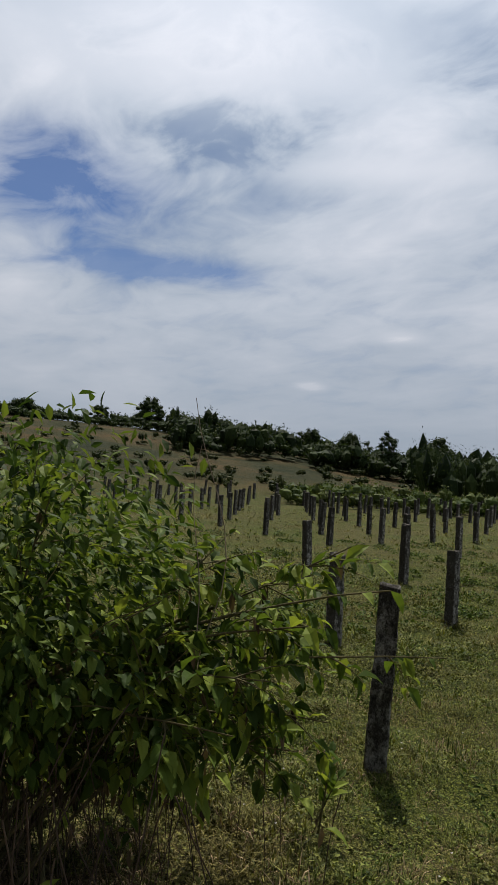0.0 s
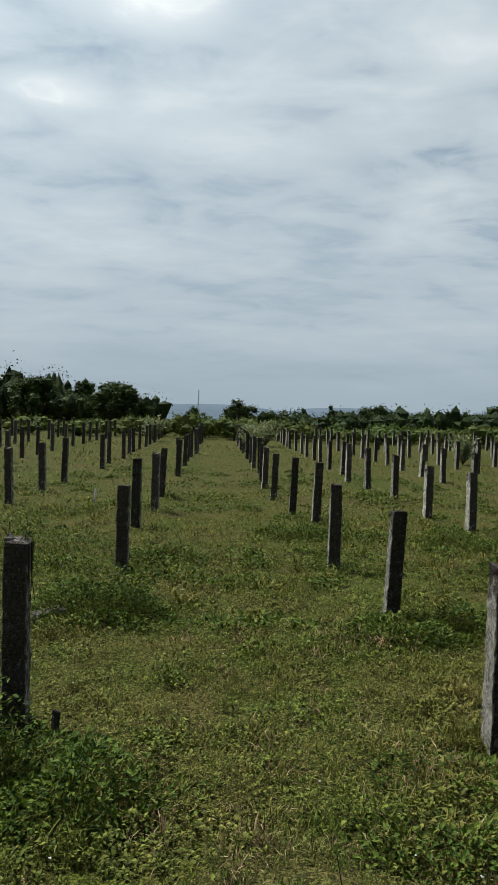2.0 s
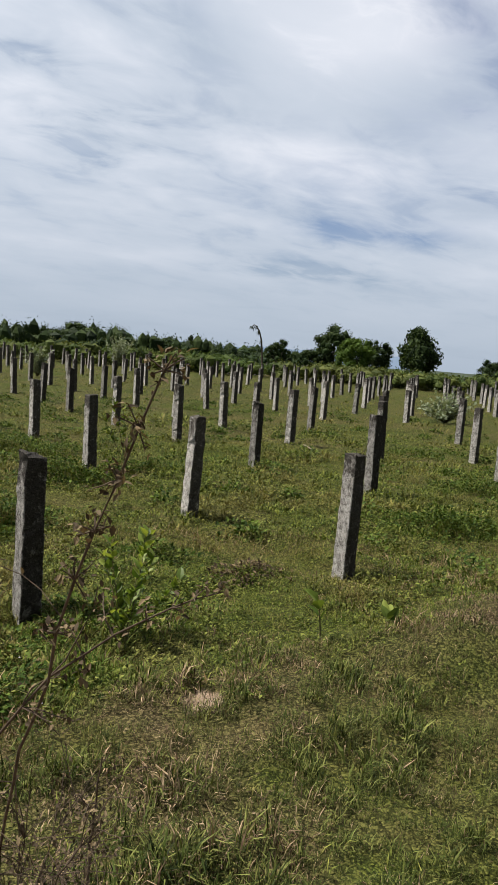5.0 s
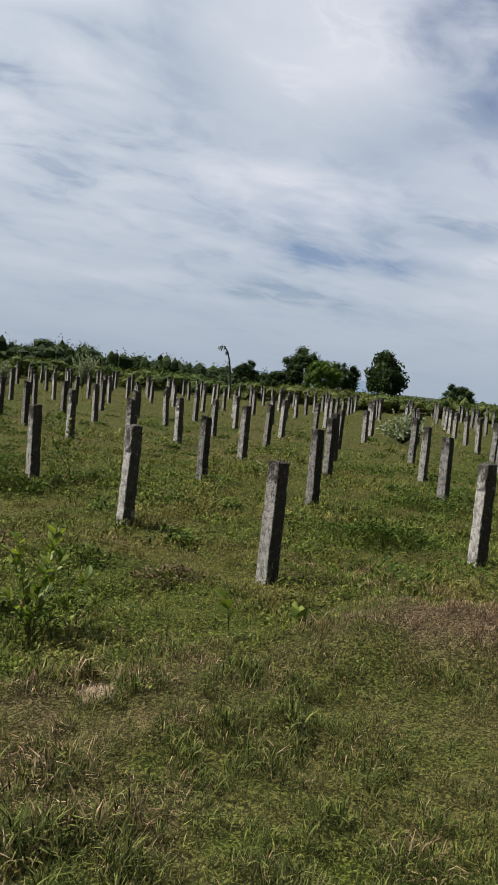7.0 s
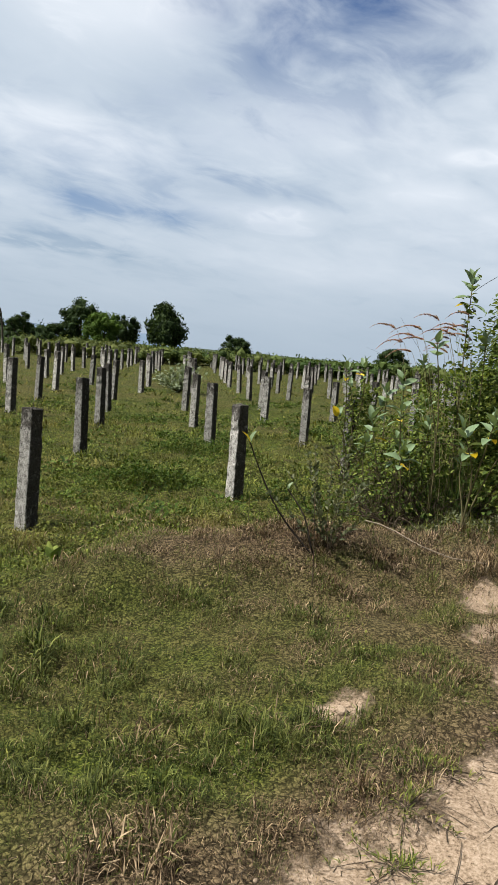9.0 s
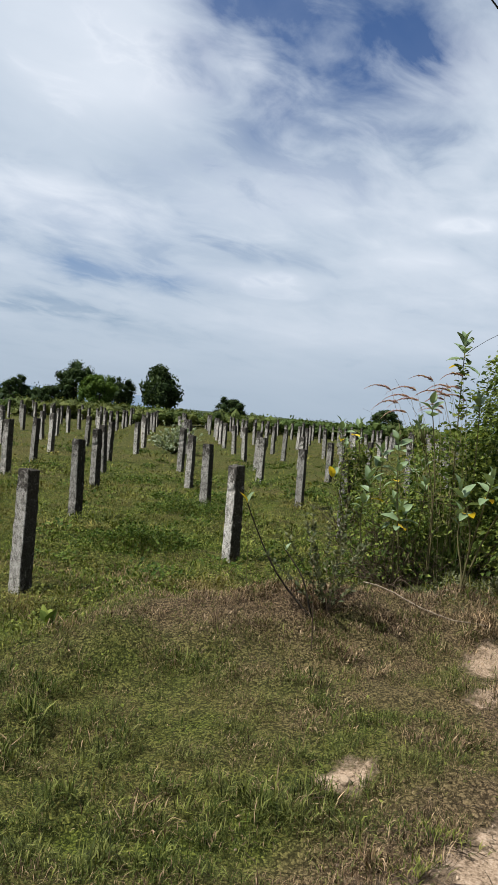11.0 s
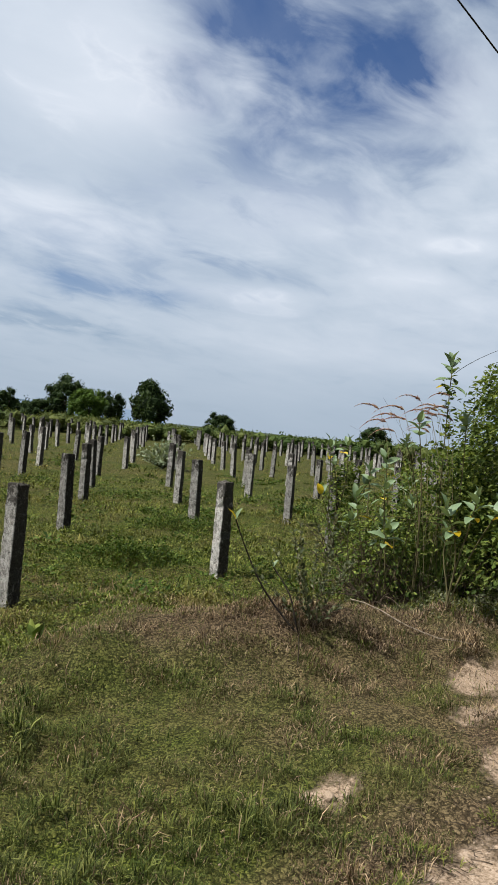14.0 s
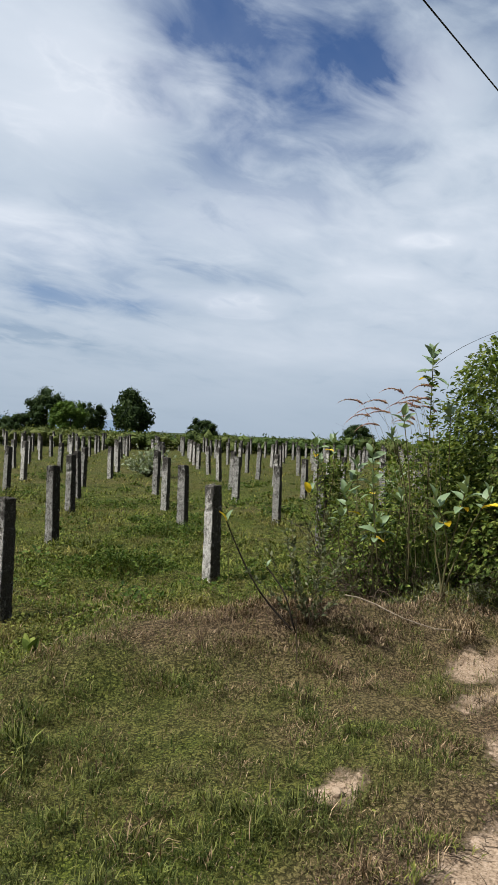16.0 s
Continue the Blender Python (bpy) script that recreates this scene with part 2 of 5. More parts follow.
def concrete_material():
    m, n, bsdf, out = material("weathered_concrete", 0.92)
    pos = n.add("ShaderNodeTexCoord").outputs["Object"]
    rnd = n.add("ShaderNodeObjectInfo").outputs["Random"]
    shift = n.add("ShaderNodeVectorMath")
    n.link(pos, shift.inputs[0])
    n.link(n.math("MULTIPLY", rnd, 40.0), shift.inputs[1])
    p = shift.outputs[0]
    fine = n.noise(p, 110, 6, 0.7)
    blot = n.noise(n.mapping(p, scale=(1, 1, 0.8)), 26, 8, 0.72, 0.3)
    base = n.ramp(n.math("ADD", n.math("MULTIPLY", fine, 0.5), n.math("MULTIPLY", blot, 0.5)), [(0.39, (0.05, 0.046, 0.04)), (0.47, (0.26, 0.248, 0.225)), (0.58, (0.56, 0.54, 0.50))])
    # black lichen: patchy all over, closed on top; -y face darkened further as painted shade
    dark_cover = n.math("ADD", n.noise(n.mapping(p, scale=(1.2, 1.2, 0.8)), 15, 9, 0.76), n.math("MULTIPLY", n.attribute("lichen_shade"), 0.25))
    grime_shade = n.ramp(dark_cover, [(0.52, 0.0), (0.66, 0.93)])
    colour = n.mix(grime_shade, base, n.ramp(fine, [(0.35, (0.014, 0.012, 0.01)), (0.65, (0.06, 0.053, 0.045))]))
    spots = n.ramp(n.noise(p, 48, 6, 0.75), [(0.55, 0.0), (0.63, 0.75)])
    colour = n.mix(n.math("MULTIPLY", spots, n.math("SUBTRACT", 1.0, n.math("MULTIPLY", grime_shade, 0.65))), colour, (0.38, 0.35, 0.30))
    tone = n.ramp(rnd, [(0.0, 0.55), (1.0, 1.15)])
    n.link(n.mix(1.0, colour, tone, "MULTIPLY"), bsdf.inputs["Base Color"])
    bump(n, bsdf, n.math("ADD", n.math("MULTIPLY", fine, 0.7), blot), 1.0, 0.022)
    return m


def bark_material(name, dark, light, scale=20):
    m, n, bsdf, out = material(name, 0.85)
    pos = n.add("ShaderNodeTexCoord").outputs["Object"]
    f = n.noise(n.mapping(pos, scale=(1, 1, 0.25)), scale, 5, 0.65)
    n.link(n.ramp(f, [(0.3, dark), (0.7, light)]), bsdf.inputs["Base Color"])
    bump(n, bsdf, f, 0.6, 0.01)
    return m


def plain_material(name, colour, rough=0.6, metal=0.0, spread=0.3, scale=12):
    m, n, bsdf, out = material(name, rough)
    pos = n.add("ShaderNodeTexCoord").outputs["Object"]
    f = n.noise(pos, scale, 4, 0.6)
    lo, hi = tuple(c * (1 - spread) for c in colour), tuple(c * (1 + spread) for c in colour)
    n.link(n.ramp(f, [(0.3, lo), (0.7, hi)]), bsdf.inputs["Base Color"])
    bsdf.inputs["Metallic"].default_value = metal
    return m


M_GROUND, M_CONCRETE = ground_material(), concrete_material()
M_TURF = leaf_material("turf_blades", (0.0205, 0.0338, 0.0055), (0.0775, 0.1010, 0.0165), (0.2080, 0.2200, 0.0470), 0.6, 0.12, 0.62, (0.15, 0.114, 0.042), 0.9)
M_VERGE = leaf_material("verge_blades", (0.008, 0.014, 0.003), (0.046, 0.067, 0.013), (0.185, 0.20, 0.055), 0.62, 0.15, 0.2, (0.15, 0.112, 0.055), 1.8)
M_TUFT = leaf_material("tuft_blades", (0.0168, 0.0317, 0.0053), (0.0528, 0.0823, 0.0137), (0.1478, 0.1742, 0.0369), 0.62, 0.12, 0.5, (0.12, 0.10, 0.03), 0.8)
M_DEADCREEP = leaf_material("dead_creeper_leaves", (0.025, 0.016, 0.011), (0.11, 0.075, 0.05), (0.36, 0.27, 0.18), 0.75, 0.15)
M_CREEP = leaf_material("creeping_weed_leaves", (0.0190, 0.0342, 0.0061), (0.0670, 0.0950, 0.0151), (0.1800, 0.2080, 0.0402), 0.6, 0.12, 0.45, (0.14, 0.11, 0.04), 0.9)
M_LUSH = leaf_material("lush_weed_leaves", (0.0168, 0.0354, 0.0059), (0.0488, 0.0859, 0.0135), (0.1137, 0.1599, 0.0286), 0.6, 0.22)
M_STRAW = leaf_material("dry_grass_blades", (0.018, 0.012, 0.007), (0.125, 0.088, 0.052), (0.44, 0.33, 0.205), 0.75, 0.15, 0.4, (0.14, 0.086, 0.048), 1.2)
M_YOUNG = leaf_material("young_plant_leaves", (0.04, 0.075, 0.012), (0.11, 0.165, 0.025), (0.22, 0.27, 0.05), 0.5, 0.4)
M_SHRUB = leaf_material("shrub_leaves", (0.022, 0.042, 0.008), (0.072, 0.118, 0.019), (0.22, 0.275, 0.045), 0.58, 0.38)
# darker copy of the shrub's green: the shade inside it put into colour
M_SHRUB_SHADED = leaf_material("shaded_inner_shrub_leaves", (0.016, 0.034, 0.007), (0.05, 0.088, 0.015), (0.14, 0.19, 0.033), 0.6, 0.35)
M_SOFTGRASS = leaf_material("soft_grass_blades", (0.024, 0.05, 0.009), (0.075, 0.125, 0.022), (0.19, 0.245, 0.06), 0.6, 0.4, 0.4, (0.17, 0.14, 0.055), 1.2)
M_VINE = leaf_material("vine_leaves", (0.024, 0.043, 0.010), (0.08, 0.118, 0.025), (0.19, 0.225, 0.052), 0.6, 0.3)
M_MILKWEED = leaf_material("grey_green_thick_leaves", (0.08, 0.125, 0.06), (0.13, 0.19, 0.095), (0.22, 0.28, 0.16), 0.5, 0.2)
M_YELLOW = leaf_material("yellowed_leaves", (0.50, 0.33, 0.02), (0.62, 0.45, 0.03), (0.65, 0.52, 0.08), 0.5, 0.3)
M_DEADLEAF = leaf_material("withered_leaves", (0.03, 0.022, 0.014), (0.075, 0.056, 0.034), (0.18, 0.135, 0.075), 0.7, 0.1)
M_CROWN_DARK = leaf_material("dark_tree_leaves", (0.012, 0.022, 0.008), (0.024, 0.042, 0.013), (0.048, 0.072, 0.022), 0.65, 0.2)
M_CROWN_GREEN = leaf_material("green_tree_leaves", (0.028, 0.052, 0.0095), (0.057, 0.098, 0.018), (0.095, 0.15, 0.029), 0.65, 0.25)
M_HEDGE = leaf_material("hedge_leaves", (0.03, 0.055, 0.014), (0.055, 0.088, 0.022), (0.095, 0.13, 0.036), 0.65, 0.25, 0.4, (0.11, 0.10, 0.03), 0.15)
M_HILLBUSH = leaf_material("slope_bush_leaves", (0.014, 0.024, 0.007), (0.03, 0.045, 0.012), (0.065, 0.075, 0.024), 0.65, 0.2)
M_WEED = leaf_material("dark_weed_leaves", (0.0137, 0.0293, 0.0049), (0.0431, 0.0782, 0.0121), (0.1207, 0.1667, 0.0310), 0.62, 0.14)
M_PALELEAF = leaf_material("pale_milkweed_leaves", (0.13, 0.169, 0.0975), (0.182, 0.221, 0.1365), (0.247, 0.2795, 0.1885), 0.55, 0.2)
M_PLUME = leaf_material("grass_plumes", (0.25, 0.12, 0.125), (0.39, 0.235, 0.23), (0.54, 0.41, 0.38), 0.8, 0.4)
M_BARK = bark_material("tree_bark", (0.035, 0.028, 0.02), (0.12, 0.10, 0.075))
M_STEM = bark_material("green_brown_stems", (0.05, 0.05, 0.02), (0.14, 0.12, 0.06), 30)
M_TWIG = bark_material("dry_twigs", (0.032, 0.023, 0.016), (0.105, 0.08, 0.056), 40)
M_STRAWSTEM = bark_material("straw_stalks", (0.16, 0.14, 0.07), (0.34, 0.29, 0.17), 30)
M_PALE = bark_material("bleached_stick", (0.13, 0.10, 0.075), (0.32, 0.27, 0.20), 30)
M_DARKSTEM = bark_material("dark_stems", (0.012, 0.010, 0.008), (0.04, 0.032, 0.024), 30)
M_BANKWEED = leaf_material("dusty_grey_leaves", (0.0405, 0.0513, 0.0243), (0.0878, 0.1013, 0.0540), (0.1755, 0.1823, 0.1080), 0.65, 0.25)
M_WIRE = plain_material("rusty_wire", (0.045, 0.035, 0.028), 0.7, 0.4)
M_CABLE = plain_material("black_cable", (0.015, 0.015, 0.016), 0.6)
M_STONE = plain_material("pale_stone", (0.25, 0.19, 0.135), 0.9, 0.0, 0.35, 25)
M_WHITE = plain_material("white_plastic", (0.75, 0.75, 0.72), 0.5, 0.0, 0.1)
M_FLOWER = plain_material("white_petals", (0.55, 0.52, 0.52), 0.7, 0.0, 0.1)
# haze of distance is mixed into the base colour of both ridges
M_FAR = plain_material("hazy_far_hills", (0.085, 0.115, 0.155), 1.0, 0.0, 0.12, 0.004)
M_FARTHER = plain_material("mountain_blued_by_haze", (0.105, 0.145, 0.20), 1.0, 0.0, 0.05, 0.002)
M_STEEL = plain_material("grey_steel", (0.38, 0.42, 0.47), 0.6, 0.5)

# ---- mesh helpers ----
rng = np.random.default_rng(7)


def mesh(name, verts, faces, mat, smooth=False):
    """A mesh from a vertex array and face arrays (all faces of one array have the same corner count)."""
    me = bpy.data.meshes.new(name)
    verts = np.asarray(verts, np.float32)
    groups = [np.asarray(f, np.int32) for f in (faces if isinstance(faces, (list, tuple)) else [faces]) if len(f)]
    loops = np.concatenate([g.ravel() for g in groups])
    sizes = np.concatenate([np.full(len(g), g.shape[1], np.int32) for g in groups])
    me.vertices.add(len(verts))
    me.vertices.foreach_set("co", verts.ravel())
    me.loops.add(len(loops))
    me.loops.foreach_set("vertex_index", loops)
    me.polygons.add(len(sizes))
    me.polygons.foreach_set("loop_start", np.concatenate([[0], np.cumsum(sizes)[:-1]]).astype(np.int32))
    me.polygons.foreach_set("use_smooth", np.full(len(sizes), smooth))
    me.update(calc_edges=True)
    me.materials.append(mat)
    return me


def part(name, me, parent, label=""):
    """One mesh object under a thing or under a part."""
    ob = new(name, me)
    ob.parent = parent
    return tagged(ob, label, kind="stuff" if name in ("twig_tangle", "seed_chaff", "foliage", "inner_foliage", "shoot_foliage", "withered_foliage", "stalk_tangle", "shoot_tangle", "grass_tuft", "stem_tangle", "branch_tangle") else "")


def thing(name, label, category, group="", at=(0, 0, 0), turn=0.0, kind=""):
    ob = new(name)
    ob.empty_display_size = 0.2
    ob.matrix_basis = pose(*at, 0, 0, turn)
    return tagged(ob, label, category, group, kind)


def value_noise(x, y, seed=0):
    """Smooth noise in -1..1 over the plane, one unit a cell."""
    x, y = np.asarray(x, float), np.asarray(y, float)
    xi, yi = np.floor(x).astype(np.int64), np.floor(y).astype(np.int64)
    fx, fy = x - xi, y - yi
    fx, fy = fx * fx * (3 - 2 * fx), fy * fy * (3 - 2 * fy)

    def h(a, b):
        n = (a * 374761393 + b * 668265263 + seed * 144665) & 0x7FFFFFFF
        n = ((n ^ (n >> 13)) * 1274126177) & 0x7FFFFFFF
        return ((n ^ (n >> 16)) & 0xFFFF) / 32767.5 - 1

    top = h(xi, yi) * (1 - fx) + h(xi + 1, yi) * fx
    low = h(xi, yi + 1) * (1 - fx) + h(xi + 1, yi + 1) * fx
    return top * (1 - fy) + low * fy


def step(a, b, v):
    t = np.clip((v - a) / (b - a), 0, 1)
    return t * t * (3 - 2 * t)


def near_line(x, y, pts):
    """Distance to a polyline and the value carried along it: pts are (x, y, value)."""
    best, val = np.full(np.shape(x), 1e9), np.zeros(np.shape(x))
    for (ax, ay, av), (bx, by, bv) in zip(pts[:-1], pts[1:]):
        dx, dy = bx - ax, by - ay
        s = np.clip(((x - ax) * dx + (y - ay) * dy) / (dx * dx + dy * dy), 0, 1)
        d = np.hypot(x - ax - s * dx, y - ay - s * dy)
        val = np.where(d < best, av + s * (bv - av), val)
        best = np.minimum(d, best)
    return best, val


# the low bank of dumped earth between the track and the field
BANK = [(0.75, 2.5, 0.0), (1.85, 2.35, 0.05), (2.7, 2.45, 0.06), (3.35, 2.5, 0.09), (3.8, 2.47, 0.18), (4.2, 2.42, 0.27), (4.7, 2.15, 0.28), (5.1, 1.92, 0.25), (5.7, 1.6, 0.2), (6.95, 1.0, 0.15), (9.2, 0.2, 0.12)]


def height(x, y):
    x, y = np.asarray(x, float), np.asarray(y, float)
    d, v = near_line(x, y, BANK)
    z = 0.05 + v * np.exp(-(d / 0.46) ** 2) * (1 + 0.35 * value_noise(x * 2.2, y * 2.2, 3))
    z = z + 0.025 * value_noise(x * 1.3, y * 1.3, 1) + 0.034 * value_noise(x * 2.9, y * 2.9, 2) + 0.018 * value_noise(x * 6.3, y * 6.3, 4)
    r = np.hypot(x, y)
    z = z + 11.0 * step(30, 160, -x) * step(-40, 30, y) * step(230, 150, r) + 0.4 * step(55, 120, r) * value_noise(x / 14, y / 14, 5)
    return z - (2.5 * step(56, 95, y) + 26 * step(130, 700, r)) * step(-60, 20, x + 0.3 * y)


def verge(x, y):
    """1 on the strip of longer grass between the field and the track."""
    side = np.interp(x, [-3.85, -0.75, 0.45, 2.15, 3.75, 4.75, 5.65, 6.75, 9.65], [1.4, 2.5, 2.75, 2.85, 2.75, 2.55, 2.1, 1.5, 0.4])
    return step(-0.35, 0.4, side - y + 0.4 * value_noise(x * 1.7, y * 1.7, 8) + 0.15 * value_noise(x * 5, y * 5, 18))


def dry_mask(x, y):
    """1 on the trampled dry strip beside the track, 0 in the field."""
    inside = verge(x, y)
    d, v = near_line(x, y, BANK)
    crest = 1.05 * np.exp(-(d / 0.36) ** 2) * step(0.13, 0.25, v)
    track = 0.95 * step(1.0, 0.1, (y - track_side(x)) / np.interp(x, [-2, 0.5, 1.5, 2.6, 6], [1.3, 1.6, 1.0, 0.6, 0.7]))
    rest = np.interp(x, [0, 0.5, 0.8, 1.9, 2.3, 3.0, 3.5, 4.2, 5.5], [0.35, 0.3, 0.24, 0.26, 0.2, 0.2, 0.38, 0.45, 0.62])
    inside = inside * step(-6.0, -4.0, y - track_side(x))
    damp = 1 - 0.95 * np.exp(-((x - 3.0) / 1.0) ** 2 - ((y - 1.65) / 0.8) ** 2)
    return inside * damp * np.clip(np.maximum(np.maximum(crest, track), rest) + 0.22 * value_noise(x * 1.2, y * 1.2, 10) + 0.4 * value_noise(x * 3.7, y * 3.7, 11), 0, 1)


def track_side(x):
    """The edge of the bare track: y for each x."""
    return np.interp(x, [-6, -1.0, 0.7, 1.7, 2.5, 3.2, 3.9, 4.6, 6.2, 9], [0.4, 1.35, 1.0, 0.5, 0.2, 0.22, 0.02, 0.2, 0.5, 0.0])


def dirt_mask(x, y):
    """1 on the bare sandy track."""
    m = step(-0.3, 0.3, track_side(x) - y + 0.22 * value_noise(x * 2.3, y * 2.3, 9)) * step(-3.6, -3.0, y - track_side(x) + 0.3 * value_noise(x * 1.7, y * 1.7, 19))
    for cx, cy, rx, ry in ((3.47, 0.66, 0.22, 0.12), (2.17, 2.52, 0.13, 0.12), (5.62, 0.74, 0.5, 0.24), (4.95, 0.5, 0.45, 0.14), (5.2, 0.4, 0.4, 0.14), (-0.58, 2.49, 0.16, 0.16)):
        m = np.maximum(m, 0.95 * np.exp(-(((x - cx) / rx) ** 2 + ((y - cy) / ry) ** 2)))
    return m


def build_ground():
    near_x, near_y = np.arange(-9, 14.01, 0.1), np.arange(-4, 14.01, 0.1)
    out = np.cumsum(0.16 * 1.18 ** np.arange(60))
    out = out[out < 3600]
    xs = np.concatenate([near_x[0] - out[::-1], near_x, near_x[-1] + out])
    ys = np.concatenate([near_y[0] - out[::-1], near_y, near_y[-1] + out])
    gx, gy = np.meshgrid(xs, ys)
    gz = height(gx, gy)
    w, h = len(xs), len(ys)
    i = (np.arange(h - 1)[:, None] * w + np.arange(w - 1)[None]).ravel()
    me = mesh("ground", np.stack([gx, gy, gz], -1).reshape(-1, 3), np.stack([i, i + 1, i + w + 1, i + w], 1), M_GROUND, True)
    r = np.hypot(gx, gy)
    masks = {"dry": dry_mask(gx, gy) * step(30, 12, r), "dirt": dirt_mask(gx, gy) * step(40, 20, r), "far": step(95, 150, r) * step(-110, -60, gx - 0.2 * gy), "hill": step(30, 60, -gx) * step(0, 20, gy)}
    for key, v in masks.items():
        me.attributes.new(key, "FLOAT", "POINT").data.foreach_set("value", v.ravel().astype(np.float32))
    tagged(new("ground", me), "level field of short weedy grass with a dry sandy track", "ground", kind="structure")


build_ground()


def blades(base, length, width, lean, turn, bend=0.35, fat=0.45):
    """Tapered four-cornered blades or leaves standing on the base points: vertices and faces."""
    n = len(base)
    side = np.stack([np.cos(turn), np.sin(turn), np.zeros(n)], 1)
    out = np.stack([-np.sin(turn), np.cos(turn), np.zeros(n)], 1)
    up = np.array([0, 0, 1.0])
    mid = base + (out * np.sin(lean * 0.6)[:, None] + up * np.cos(lean * 0.6)[:, None]) * (length * fat)[:, None]
    tip = mid + (out * np.sin(lean * (1 + bend))[:, None] + up * np.cos(lean * (1 + bend))[:, None]) * (length * (1 - fat))[:, None]
    v = np.stack([base, mid - side * width[:, None] / 2, tip, mid + side * width[:, None] / 2], 1).reshape(-1, 3)
    i = np.arange(n)[:, None] * 4
    return v, np.concatenate([i + [0, 1, 3], i + [1, 2, 3]])


def fan(count, r0, r1, a0=73.0, a1=-82.0):
    """Random places on the ground, in the fan that opens towards the field."""
    c = np.array([0.4, -0.3])
    r = np.sqrt(rng.uniform(r0 ** 2, r1 ** 2, count))
    a = np.radians(rng.uniform(a1, a0, count))
    return c[0] - np.sin(a) * r, c[1] + np.cos(a) * r


def grass(name, label, mat, count, r0, r1, size, wide, keep, lean=(0.15, 1.1), tall=None, lift=0.0, gaps=0.0):
    x, y = fan(count // 5, r0, r1)
    x, y = np.repeat(x, 5), np.repeat(y, 5)
    x, y = x + rng.normal(0, size * 0.6, len(x)), y + rng.normal(0, size * 0.6, len(x))
    count = len(x)
    hole = step(0.05, -0.55, value_noise(x * 7.3, y * 7.3, 57) + 0.6 * value_noise(x * 17, y * 17, 58))
    sel = rng.uniform(size=count) < keep(x, y) * (1 - gaps * hole)
    x, y = x[sel], y[sel]
    n = len(x)
    ln = size * np.minimum(rng.lognormal(0, 0.28, n), 1.6) * np.clip(1 + 0.35 * value_noise(x * 0.9, y * 0.9, 21) + 0.45 * value_noise(x * 3.3, y * 3.3, 22), 0.4, 1.6)
    if tall is not None:
        ln = ln * tall(x, y)
    base = np.stack([x, y, height(x, y) - 0.004 + ln * rng.uniform(0, 0.45, n) + lift * rng.uniform(0.1, 1, n) * step(-0.2, 0.7, value_noise(x * 4.3, y * 4.3, 71) + 0.7 * value_noise(x * 10, y * 10, 72))], 1)
    v, f = blades(base, ln, ln * wide * rng.uniform(0.7, 1.3, n), rng.uniform(*lean, n), rng.uniform(0, 6.283, n))
    return tagged(new(name, mesh(name, v, f, mat)), label, "grass", kind="stuff")


def lush_spots(x, y):
    return step(0.05, 0.55, value_noise(x * 0.55, y * 0.55, 31) + 0.4 * value_noise(x * 1.9, y * 1.9, 32))


def field(x, y):
    return 1 - dry_mask(x, y)


def bare(x, y):
    return 1 - step(0.35, 0.75, dirt_mask(x, y))


